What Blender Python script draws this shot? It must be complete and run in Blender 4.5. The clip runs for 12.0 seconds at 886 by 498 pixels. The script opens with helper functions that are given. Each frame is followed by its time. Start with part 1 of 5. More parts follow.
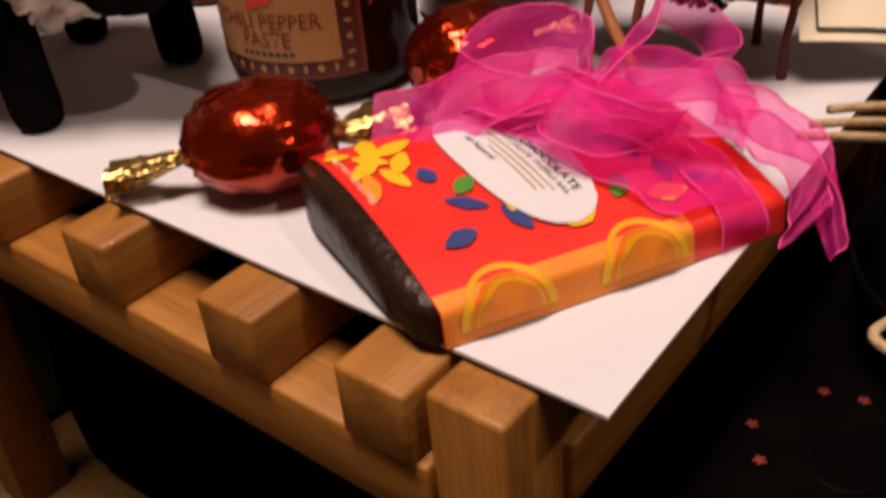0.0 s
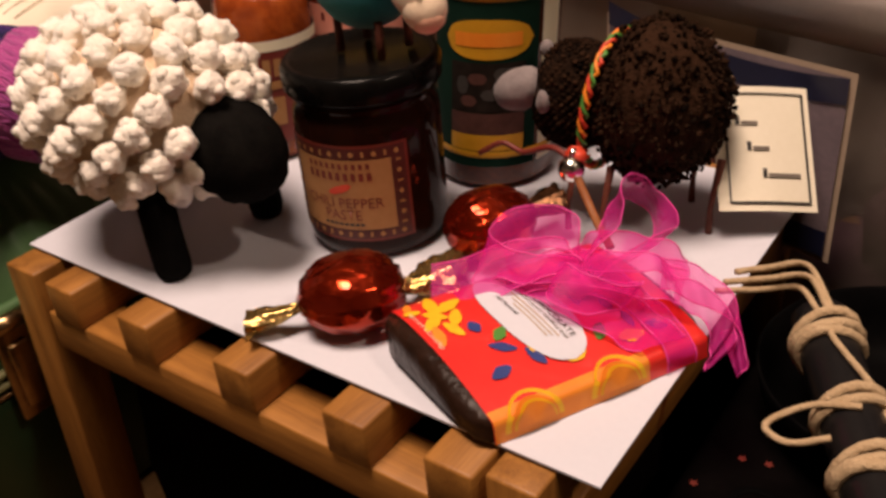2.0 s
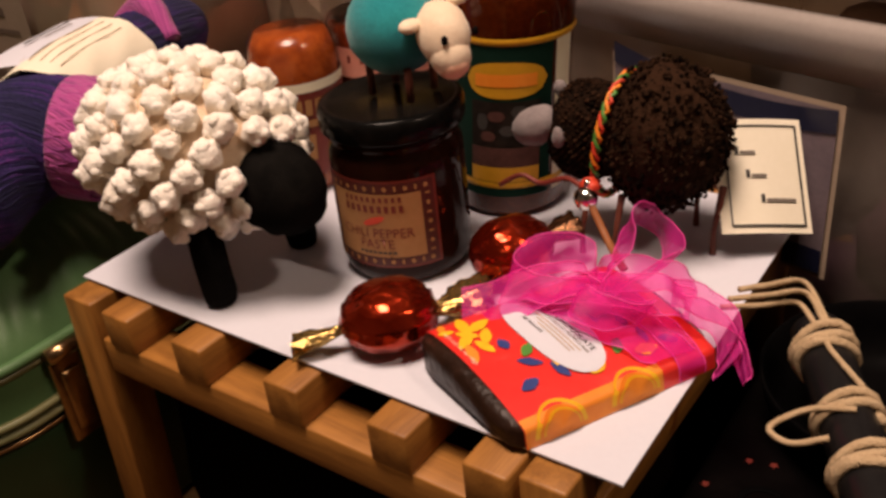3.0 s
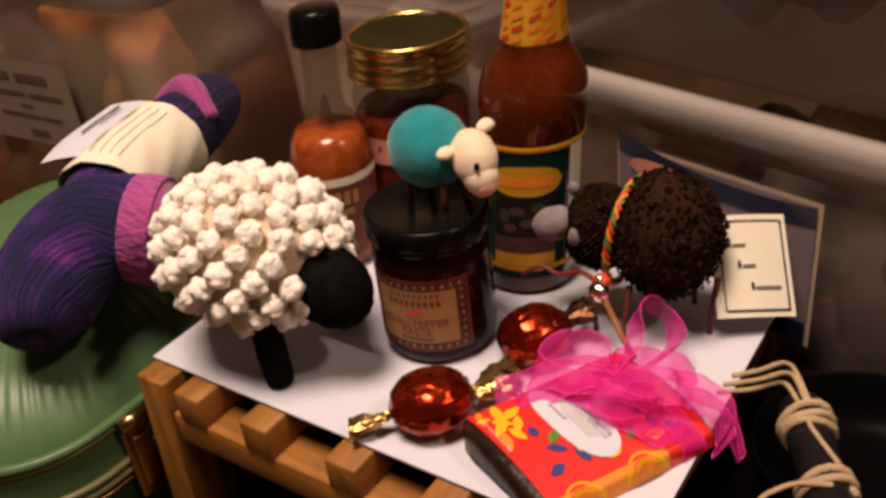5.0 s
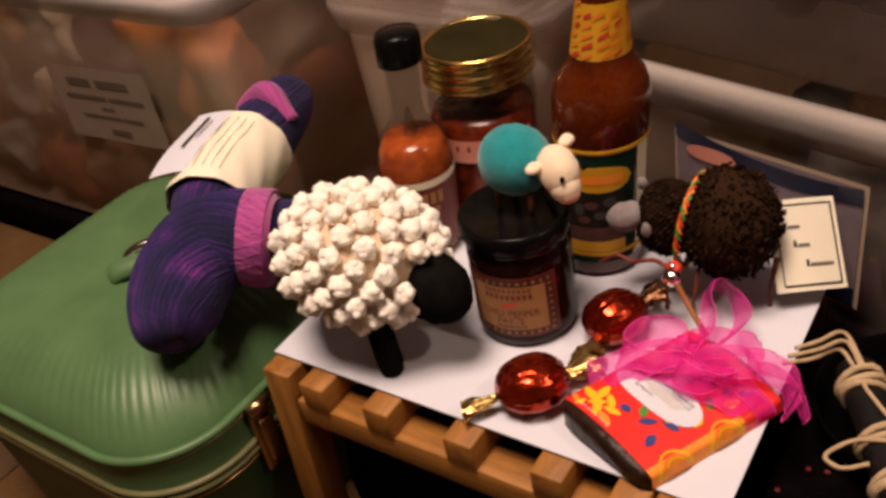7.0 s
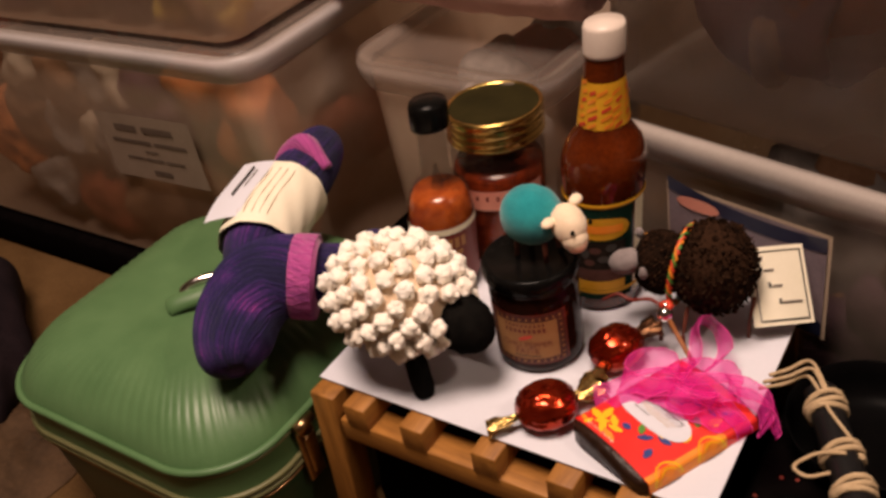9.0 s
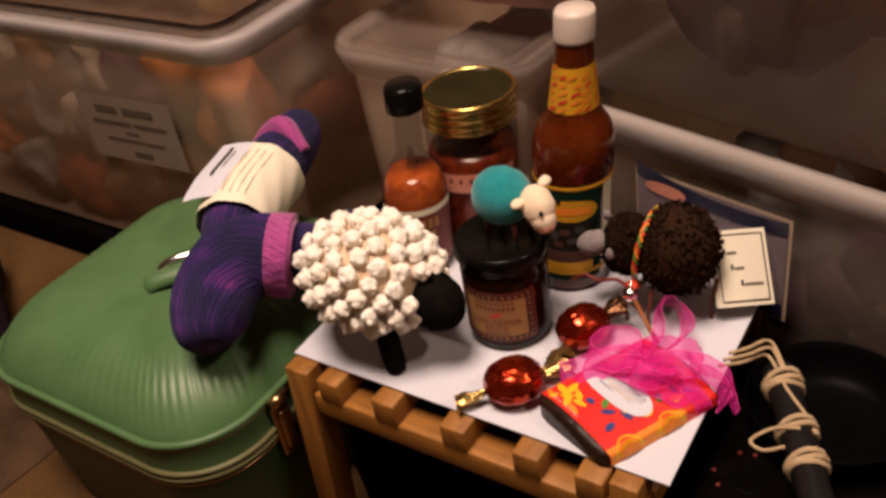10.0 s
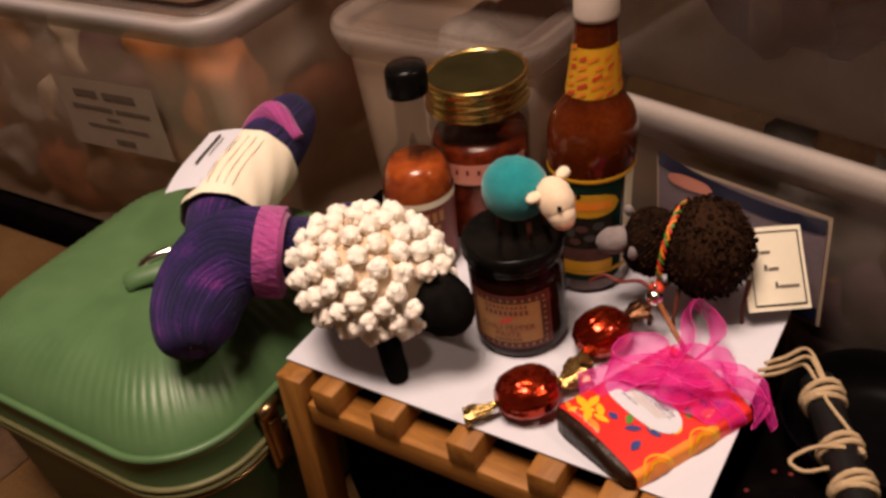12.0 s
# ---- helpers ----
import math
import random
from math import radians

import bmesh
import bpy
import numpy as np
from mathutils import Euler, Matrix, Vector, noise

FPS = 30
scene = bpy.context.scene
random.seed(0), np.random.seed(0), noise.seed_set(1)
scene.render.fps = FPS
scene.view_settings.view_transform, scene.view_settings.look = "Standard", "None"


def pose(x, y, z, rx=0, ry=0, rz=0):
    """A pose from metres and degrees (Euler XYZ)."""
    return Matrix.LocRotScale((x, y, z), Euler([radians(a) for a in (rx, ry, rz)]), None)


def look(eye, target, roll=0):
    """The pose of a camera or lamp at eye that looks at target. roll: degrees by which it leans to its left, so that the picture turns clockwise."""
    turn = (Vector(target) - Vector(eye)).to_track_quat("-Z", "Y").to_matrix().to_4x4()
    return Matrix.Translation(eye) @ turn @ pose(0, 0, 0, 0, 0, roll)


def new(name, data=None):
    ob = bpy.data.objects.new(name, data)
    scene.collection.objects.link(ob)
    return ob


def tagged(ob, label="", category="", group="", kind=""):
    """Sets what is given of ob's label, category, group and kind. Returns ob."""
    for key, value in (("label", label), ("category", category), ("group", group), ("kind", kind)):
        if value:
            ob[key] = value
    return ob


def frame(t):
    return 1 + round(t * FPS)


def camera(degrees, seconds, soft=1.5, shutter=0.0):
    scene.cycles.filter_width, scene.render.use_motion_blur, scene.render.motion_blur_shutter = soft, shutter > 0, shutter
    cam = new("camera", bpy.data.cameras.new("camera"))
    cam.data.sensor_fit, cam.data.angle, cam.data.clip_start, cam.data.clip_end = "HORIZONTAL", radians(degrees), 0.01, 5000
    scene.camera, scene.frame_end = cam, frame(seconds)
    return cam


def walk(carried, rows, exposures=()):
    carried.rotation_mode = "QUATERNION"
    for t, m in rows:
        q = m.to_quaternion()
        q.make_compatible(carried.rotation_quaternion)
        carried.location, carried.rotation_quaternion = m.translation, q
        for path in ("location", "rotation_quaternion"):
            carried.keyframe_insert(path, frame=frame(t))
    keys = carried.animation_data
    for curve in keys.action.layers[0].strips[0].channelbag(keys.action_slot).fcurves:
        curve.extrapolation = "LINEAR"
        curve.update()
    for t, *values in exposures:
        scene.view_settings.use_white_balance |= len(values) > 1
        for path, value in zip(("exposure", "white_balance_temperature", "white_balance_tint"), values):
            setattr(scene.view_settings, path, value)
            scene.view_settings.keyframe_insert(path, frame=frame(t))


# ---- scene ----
cam = camera(50.5, 12.0, soft=3.0, shutter=0.6)
PATH = [
    (0, (0.336, -0.105, 0.306), (-0.752, 1.152, -0.805), -5.3),
    (0.5, (0.341, -0.112, 0.326), (-0.741, 1.18, -0.755), -4.8),
    (1, (0.351, -0.128, 0.347), (-0.719, 1.2, -0.7), -4.7),
    (1.5, (0.358, -0.152, 0.37), (-0.672, 1.202, -0.683), -4.2),
    (2, (0.366, -0.173, 0.39), (-0.688, 1.169, -0.654), -5.1),
    (2.5, (0.373, -0.188, 0.398), (-0.692, 1.18, -0.599), -5.7),
    (4.5, (0.376, -0.224, 0.464), (-0.685, 1.11, -0.582), -7.2),
    (5, (0.379, -0.226, 0.483), (-0.669, 1.127, -0.553), -7.1),
    (5.5, (0.382, -0.23, 0.499), (-0.652, 1.139, -0.529), -7.1),
    (6, (0.381, -0.243, 0.506), (-0.648, 1.128, -0.524), -8.0),
    (6.5, (0.377, -0.253, 0.532), (-0.674, 1.04, -0.573), -10.3),
    (7, (0.372, -0.265, 0.552), (-0.681, 0.981, -0.604), -12.0),
    (7.5, (0.371, -0.277, 0.564), (-0.704, 0.937, -0.607), -13.5),
    (9.5, (0.406, -0.33, 0.627), (-0.62, 0.959, -0.508), -10.7),
    (10, (0.411, -0.332, 0.621), (-0.599, 0.95, -0.535), -10.2),
    (10.5, (0.405, -0.323, 0.611), (-0.6, 0.94, -0.57), -10.1),
    (11, (0.39, -0.312, 0.603), (-0.604, 0.939, -0.6), -10.0),
    (11.5, (0.381, -0.302, 0.6), (-0.614, 0.953, -0.599), -10.1),
    (12, (0.375, -0.299, 0.594), (-0.617, 0.981, -0.581), -9.7),
]
walk(cam, [(t, look(eye, target, roll)) for t, eye, target, roll in PATH])
# ---- light ----
world = bpy.data.worlds.new("room")
scene.world = world
world.use_nodes = True
world.node_tree.nodes["Background"].inputs[0].default_value = (1.0, 0.72, 0.48, 1)
world.node_tree.nodes["Background"].inputs[1].default_value = 0.02


def lamp(name, place, target, size, watts, colour):
    d = bpy.data.lights.new(name, "AREA")
    d.shape, d.size, d.energy, d.color = "DISK", size, watts, colour
    ob = new(name, d)
    ob.matrix_world = look(place, target)
    return ob


lamp("ceiling_lamp", (0.14, -0.32, 2.1), (0.0, 0.08, 0.2), 0.7, 53.0, (1.0, 0.74, 0.595))
lamp("side_lamp", (1.45, 0.1, 1.75), (0.0, 0.1, 0.2), 0.09, 8.0, (1.0, 0.73, 0.55))

# ---- materials ----


def rgba(c):
    return (c[0], c[1], c[2], 1.0)


def surf(name, a, b, scale=40.0, rough=0.5, metal=0.0, bump=0.2, fine=400.0, spread=0.5, stretch=(1, 1, 1), coat=0.0, sheen=0.0, see=0.0, trans=0.0, island=0.0, ior=1.45, depth=0.001, spec=0.5, tint=None):
    """Two colours mixed by large and fine noise, with fine relief; see: share of clear plastic; trans: glass."""
    m = bpy.data.materials.new(name)
    m.use_nodes = True
    nt = m.node_tree
    N, L = nt.nodes, nt.links
    p = N["Principled BSDF"]
    tc = N.new("ShaderNodeTexCoord")
    mp = N.new("ShaderNodeMapping")
    mp.inputs["Scale"].default_value = stretch
    L.new(tc.outputs["Object"], mp.inputs["Vector"])
    n1, n2 = N.new("ShaderNodeTexNoise"), N.new("ShaderNodeTexNoise")
    n1.inputs["Scale"].default_value, n2.inputs["Scale"].default_value = scale, fine
    n1.inputs["Detail"].default_value, n2.inputs["Detail"].default_value = 4, 3
    for n in (n1, n2):
        L.new(mp.outputs[0], n.inputs["Vector"])
    mix = N.new("ShaderNodeMix")
    mix.data_type = "FLOAT"
    mix.inputs[0].default_value = 0.35
    L.new(n1.outputs[0], mix.inputs[2])
    L.new(n2.outputs[0], mix.inputs[3])
    ramp = N.new("ShaderNodeValToRGB")
    ramp.color_ramp.elements[0].position, ramp.color_ramp.elements[1].position = 0.5 - spread / 2, 0.5 + spread / 2
    ramp.color_ramp.elements[0].color, ramp.color_ramp.elements[1].color = rgba(a), rgba(b)
    src = mix.outputs[0]
    if island:
        g = N.new("ShaderNodeNewGeometry")
        add = N.new("ShaderNodeMath")
        add.operation = "MULTIPLY_ADD"
        sub = N.new("ShaderNodeMath")
        sub.operation = "SUBTRACT"
        sub.inputs[1].default_value = 0.5
        L.new(g.outputs["Random Per Island"], sub.inputs[0])
        L.new(sub.outputs[0], add.inputs[0])
        add.inputs[1].default_value = island
        L.new(src, add.inputs[2])
        src = add.outputs[0]
    L.new(src, ramp.inputs[0])
    L.new(ramp.outputs[0], p.inputs["Base Color"])
    p.inputs["Roughness"].default_value, p.inputs["Metallic"].default_value = rough, metal
    p.inputs["Coat Weight"].default_value, p.inputs["Sheen Weight"].default_value = coat, sheen
    p.inputs["Transmission Weight"].default_value, p.inputs["IOR"].default_value = trans, ior
    p.inputs["Specular IOR Level"].default_value = spec
    if bump:
        bn = N.new("ShaderNodeBump")
        bn.inputs["Strength"].default_value, bn.inputs["Distance"].default_value = bump, depth
        L.new(mix.outputs[0], bn.inputs["Height"])
        L.new(bn.outputs[0], p.inputs["Normal"])
    if see:
        tr, ms = N.new("ShaderNodeBsdfTransparent"), N.new("ShaderNodeMixShader")
        tr.inputs[0].default_value = rgba(tint or (0.97, 0.95, 0.92))
        ms.inputs[0].default_value = 1 - see
        L.new(tr.outputs[0], ms.inputs[1])
        L.new(p.outputs[0], ms.inputs[2])
        L.new(ms.outputs[0], N["Material Output"].inputs[0])
    return m


WALL = surf("wall_paint", (0.2, 0.16, 0.12), (0.28, 0.23, 0.18), 6, 0.8)
CARPET = surf("brown_carpet", (0.06, 0.03, 0.01), (0.14, 0.078, 0.032), 14, 0.95, bump=0.9, fine=260, depth=0.004, spec=0.1)
WOOD = surf("pine_wood", (0.170, 0.063, 0.010), (0.420, 0.185, 0.037), 26, 0.5, bump=0.3, fine=190, spread=0.42, stretch=(5, 0.4, 5), coat=0.05)
WOODX = surf("pine_wood_rail", (0.170, 0.063, 0.010), (0.420, 0.185, 0.037), 26, 0.5, bump=0.3, fine=190, spread=0.42, stretch=(0.4, 5, 5), coat=0.05)
# same pine with upright grain, slightly darkened for the shade on the legs
WOODZ = surf("pine_wood_leg_shaded", (0.156, 0.058, 0.009), (0.386, 0.170, 0.034), 26, 0.5, bump=0.3, fine=190, spread=0.42, stretch=(5, 5, 0.4), coat=0.05)
PAPER = surf("white_paper", (0.58, 0.59, 0.665), (0.64, 0.65, 0.725), 12, 0.75, bump=0.05)
CARD = surf("cream_card", (0.78, 0.72, 0.56), (0.86, 0.8, 0.65), 30, 0.7, bump=0.1)
LABEL = surf("cream_label", (0.74, 0.67, 0.48), (0.84, 0.78, 0.6), 60, 0.6, bump=0.1)
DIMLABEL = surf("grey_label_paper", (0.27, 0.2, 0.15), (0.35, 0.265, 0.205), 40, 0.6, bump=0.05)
INK = surf("black_ink", (0.02, 0.018, 0.015), (0.05, 0.045, 0.04), 80, 0.6, bump=0)
GREYINK = surf("grey_ink", (0.12, 0.1, 0.08), (0.2, 0.17, 0.14), 80, 0.6, bump=0)
WOOL = surf("cream_wool", (0.88, 0.79, 0.66), (0.97, 0.93, 0.86), 90, 0.9, bump=0.9, fine=700, depth=0.002, sheen=0.4, island=0.15)
WOOLBODY = surf("beige_knit", (0.58, 0.42, 0.28), (0.74, 0.58, 0.42), 140, 0.95, bump=0.9, fine=700, depth=0.002)
FELT = surf("black_felt", (0.002, 0.002, 0.002), (0.009, 0.008, 0.007), 120, 0.95, bump=0.7, fine=900, spec=0.03)
DARKWOOL = surf("dark_brown_wool", (0.005, 0.003, 0.002), (0.032, 0.015, 0.008), 160, 0.95, bump=1.0, fine=600, depth=0.003, spec=0.05, island=0.5)
GREYWOOL = surf("grey_felt", (0.15, 0.125, 0.125), (0.27, 0.23, 0.23), 150, 0.95, bump=0.6, fine=800, sheen=0.15)
TEAL = surf("teal_felt", (0.0, 0.16, 0.19), (0.015, 0.3, 0.32), 90, 0.95, bump=0.7, fine=700, sheen=0.3)
CREAMFELT = surf("cream_felt", (0.78, 0.6, 0.42), (0.88, 0.74, 0.56), 120, 0.9, bump=0.5, fine=800, sheen=0.3)
PINKFELT = surf("pink_felt", (0.75, 0.42, 0.28), (0.82, 0.5, 0.36), 120, 0.9, bump=0.5, fine=800)
STRAP = surf("brown_strap", (0.2, 0.06, 0.015), (0.3, 0.11, 0.03), 120, 0.6)
DIMPRINT = surf("grey_picture_print", (0.006, 0.005, 0.004), (0.028, 0.02, 0.016), 150, 0.7, bump=0, spec=0.05)
MAUVEPRINT = surf("mauve_picture_print", (0.055, 0.024, 0.02), (0.11, 0.05, 0.04), 120, 0.6, bump=0, spec=0.1)
PEG = surf("red_brown_leg", (0.08, 0.016, 0.008), (0.15, 0.036, 0.016), 120, 0.7)
GLASS = surf("clear_glass", (0.012, 0.01, 0.009), (0.02, 0.018, 0.016), 20, 0.03, bump=0, see=0.75, tint=(1, 0.99, 0.97))
BROWNGLASS = surf("dark_jar_content", (0.008, 0.003, 0.002), (0.022, 0.006, 0.003), 90, 0.06, bump=0.04, spec=0.12)
SALSA = surf("red_salsa", (0.06, 0.007, 0.002), (0.3, 0.04, 0.008), 110, 0.25, bump=0.4, fine=420, coat=0.2, spread=0.35)
ORANGE = surf("orange_sauce", (0.22, 0.03, 0.005), (0.5, 0.11, 0.018), 110, 0.2, bump=0.2, fine=420, coat=0.2, spread=0.35)
AMBER = surf("amber_red_sauce", (0.035, 0.005, 0.0015), (0.11, 0.019, 0.003), 28, 0.05, bump=0.02, spread=0.35, spec=0.2, coat=0.5)
BLACKLID = surf("black_lid", (0.002, 0.002, 0.002), (0.006, 0.0055, 0.005), 200, 0.22, bump=0.1, spec=0.1)
GOLD = surf("gold_lid", (0.45, 0.29, 0.08), (0.62, 0.42, 0.13), 60, 0.25, metal=1.0, bump=0.05)
# gold lid top: its dark olive reflection is painted as matt colour
GOLDTOP = surf("lid_top_dark_reflection", (0.012, 0.01, 0.004), (0.03, 0.024, 0.008), 40, 0.7, spec=0.03, metal=0.0, bump=0.05)
SILVER = surf("silver_metal", (0.75, 0.72, 0.68), (0.85, 0.82, 0.78), 60, 0.15, metal=1.0, bump=0.05)
BRASS = surf("worn_brass", (0.22, 0.13, 0.06), (0.5, 0.33, 0.17), 90, 0.28, metal=1.0, bump=0.15)
DARKRED = surf("deep_red_print", (0.05, 0.008, 0.006), (0.09, 0.014, 0.01), 90, 0.5, bump=0)
REDPRINT = surf("dark_red_print", (0.12, 0.016, 0.01), (0.19, 0.028, 0.018), 90, 0.5, bump=0.05)
TAN = surf("tan_label", (0.32, 0.155, 0.058), (0.41, 0.21, 0.085), 60, 0.55, bump=0.05, spec=0.25)
PINKLABEL = surf("pink_label", (0.6, 0.22, 0.16), (0.7, 0.3, 0.22), 60, 0.55, bump=0.05)
YELLOW = surf("yellow_print", (0.5, 0.24, 0.008), (0.64, 0.34, 0.016), 60, 0.5, bump=0.05)
LEAFYELLOW = surf("bright_yellow_print", (0.74, 0.4, 0.01), (0.86, 0.52, 0.02), 60, 0.45, bump=0)
ORANGEPRINT = surf("orange_print", (0.75, 0.2, 0.015), (0.85, 0.3, 0.03), 60, 0.45, bump=0.05)
DARKGREEN = surf("dark_green_label", (0.004, 0.018, 0.012), (0.009, 0.03, 0.02), 60, 0.7, bump=0.05, spec=0.05)
REDINK = surf("red_ink", (0.55, 0.04, 0.015), (0.65, 0.07, 0.03), 60, 0.5, bump=0.05)
WHITECAP = surf("white_cap", (0.56, 0.47, 0.41), (0.64, 0.55, 0.48), 60, 0.4, bump=0.05)
SLEEVE = surf("red_sleeve", (0.68, 0.02, 0.018), (0.78, 0.036, 0.026), 40, 0.35, bump=0.05, coat=0.3)
PACK = surf("dark_brown_wrapper", (0.01, 0.005, 0.003), (0.03, 0.013, 0.008), 120, 0.35, bump=0.7, fine=300, depth=0.002, spec=0.2)
BLUEPRINT = surf("blue_print", (0.02, 0.035, 0.16), (0.04, 0.06, 0.22), 60, 0.4, bump=0)
PURPLEPRINT = surf("purple_print", (0.14, 0.02, 0.2), (0.2, 0.04, 0.28), 60, 0.4, bump=0)
GREENPRINT = surf("green_print", (0.06, 0.2, 0.03), (0.1, 0.28, 0.05), 60, 0.4, bump=0)
FOIL = surf("red_foil", (0.22, 0.009, 0.003), (0.5, 0.042, 0.009), 70, 0.18, metal=0.9, bump=0.45, fine=90, depth=0.004, coat=0.3)
DARKFOIL = surf("dark_brown_foil", (0.03, 0.012, 0.006), (0.16, 0.07, 0.03), 160, 0.22, metal=0.8, bump=0.6, fine=400, depth=0.003)
GOLDFOIL = surf("gold_foil", (0.22, 0.13, 0.03), (0.75, 0.52, 0.2), 160, 0.2, metal=0.9, bump=0.6, fine=400, depth=0.003)
ORGANZA = surf("pink_organza", (0.68, 0.012, 0.28), (0.86, 0.04, 0.4), 60, 0.5, bump=0.5, fine=1500, see=0.62, tint=(1.0, 0.6, 0.82))
ORGANZAEDGE = surf("pink_ribbon_edge", (0.85, 0.05, 0.35), (0.95, 0.12, 0.5), 60, 0.4, bump=0.3, see=0.15)
TWINE = surf("natural_twine", (0.36, 0.25, 0.135), (0.56, 0.42, 0.26), 200, 0.9, bump=0.9, fine=900, depth=0.002)
BLACKROD = surf("black_plastic_rod", (0.0012, 0.0012, 0.0014), (0.003, 0.0026, 0.0026), 60, 0.4, bump=0.05, spec=0.03)
ROD = surf("glossy_black_rod", (0.005, 0.005, 0.006), (0.012, 0.011, 0.011), 60, 0.3, bump=0.05, spec=0.5)
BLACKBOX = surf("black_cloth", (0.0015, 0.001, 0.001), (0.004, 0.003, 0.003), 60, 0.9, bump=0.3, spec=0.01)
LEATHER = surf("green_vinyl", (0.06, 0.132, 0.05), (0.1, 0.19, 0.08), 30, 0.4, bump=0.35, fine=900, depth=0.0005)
# the lid's vinyl darkened: shade on the case's sides is put into the colour
LEATHERSHADE = surf("shaded_green_vinyl", (0.012, 0.04, 0.016), (0.025, 0.065, 0.028), 30, 0.45, bump=0.35, fine=900, depth=0.0005)
WELT = surf("olive_trim", (0.12, 0.13, 0.05), (0.2, 0.19, 0.09), 60, 0.4, bump=0.1)
PLASTIC = surf("milky_plastic", (0.62, 0.44, 0.32), (0.8, 0.6, 0.46), 9, 0.3, bump=0.25, fine=60, depth=0.002, see=0.43)
RIM = surf("frosted_rim", (0.48, 0.44, 0.44), (0.6, 0.55, 0.55), 12, 0.4, bump=0.1, see=0.24)
FROST = surf("frosted_plastic", (0.34, 0.28, 0.25), (0.44, 0.37, 0.33), 12, 0.25, bump=0.1, see=0.6)
FROSTLID = surf("clear_lid_plastic", (0.25, 0.2, 0.17), (0.36, 0.29, 0.25), 14, 0.2, bump=0.2, fine=50, see=0.72)
GREYRIM = surf("grey_rim", (0.33, 0.29, 0.265), (0.43, 0.38, 0.35), 12, 0.25, bump=0.1, see=0.1)
GREYPLASTIC = surf("smoky_plastic", (0.14, 0.098, 0.076), (0.28, 0.205, 0.16), 13, 0.25, bump=0.3, fine=45, depth=0.003, see=0.34)
FRONTPLASTIC = surf("grey_bin_plastic", (0.2, 0.16, 0.13), (0.34, 0.28, 0.235), 11, 0.25, bump=0.3, fine=45, depth=0.003, see=0.35)
LABELINK = surf("faded_label_ink", (0.1, 0.07, 0.055), (0.16, 0.115, 0.09), 80, 0.6, bump=0)
NAVY = surf("navy_print", (0.008, 0.01, 0.03), (0.016, 0.018, 0.05), 60, 0.4, bump=0)
LAVENDER = surf("lavender_print", (0.14, 0.11, 0.13), (0.27, 0.21, 0.23), 25, 0.4, bump=0)
KRAFT = surf("kraft_print", (0.45, 0.34, 0.24), (0.55, 0.43, 0.32), 40, 0.6, bump=0)
BROWNCLOTH = surf("brown_crumpled_cloth", (0.028, 0.016, 0.008), (0.1, 0.056, 0.028), 30, 0.8, bump=0.8, fine=200, depth=0.004, spec=0.2)
DARKBAG = surf("dark_plum_cloth", (0.006, 0.004, 0.006), (0.022, 0.013, 0.016), 40, 0.8, bump=0.6, fine=250, depth=0.003, spec=0.15)
PINKTOWEL = surf("pink_towel", (0.55, 0.33, 0.28), (0.72, 0.47, 0.4), 50, 0.9, bump=0.8, fine=300, depth=0.003)
YARN = {
    "orange": surf("orange_yarn", (0.52, 0.15, 0.038), (0.72, 0.25, 0.07), 60, 0.9, bump=0.8, fine=300, depth=0.003),
    "grey": surf("grey_yarn", (0.17, 0.155, 0.15), (0.35, 0.31, 0.29), 60, 0.9, bump=0.8, fine=300, depth=0.003),
    "cream": surf("pale_yarn", (0.46, 0.38, 0.3), (0.64, 0.54, 0.43), 60, 0.9, bump=0.8, fine=300, depth=0.003),
    "rust": surf("rust_yarn", (0.24, 0.05, 0.02), (0.36, 0.1, 0.045), 60, 0.9, bump=0.8, fine=300, depth=0.003),
    "brown": surf("brown_yarn", (0.19, 0.1, 0.055), (0.36, 0.2, 0.115), 60, 0.9, bump=0.8, fine=300, depth=0.003),
    "mauve": surf("mauve_yarn", (0.1, 0.055, 0.08), (0.19, 0.1, 0.14), 60, 0.9, bump=0.8, fine=300, depth=0.003),
    "yellow": surf("yellow_yarn", (0.5, 0.34, 0.03), (0.68, 0.5, 0.07), 60, 0.9, bump=0.8, fine=300, depth=0.003),
}


def skein_material():
    m = surf("purple_yarn", (0.006, 0.005, 0.035), (0.32, 0.035, 0.24), 30, 0.95, bump=0.9, fine=900, depth=0.002, sheen=0.05, island=0.16, spread=0.5)
    ramp = [n for n in m.node_tree.nodes if n.type == "VALTORGB"][0].color_ramp
    for at, col in ((0.44, (0.008, 0.007, 0.045, 1)), (0.55, (0.022, 0.009, 0.09, 1)), (0.66, (0.09, 0.016, 0.16, 1))):
        ramp.elements.new(at).color = col
    return m


PURPLE = skein_material()
PINKYARN = surf("pink_yarn", (0.2, 0.02, 0.16), (0.5, 0.08, 0.3), 40, 0.85, bump=0.9, fine=900, depth=0.002, sheen=0.3, island=0.3)

# ---- mesh helpers ----


def thing(name, label, category, group="", place=(0, 0, 0)):
    ob = new(name)
    ob.location = place
    ob.empty_display_size = 0.02
    return tagged(ob, label, category, group)


def mesh_of(name, bm, mats, smooth=True):
    bmesh.ops.recalc_face_normals(bm, faces=bm.faces)
    me = bpy.data.meshes.new(name)
    for f in bm.faces:
        f.smooth = smooth
    bm.to_mesh(me)
    bm.free()
    for m in mats if isinstance(mats, (list, tuple)) else (mats,):
        me.materials.append(m)
    return me


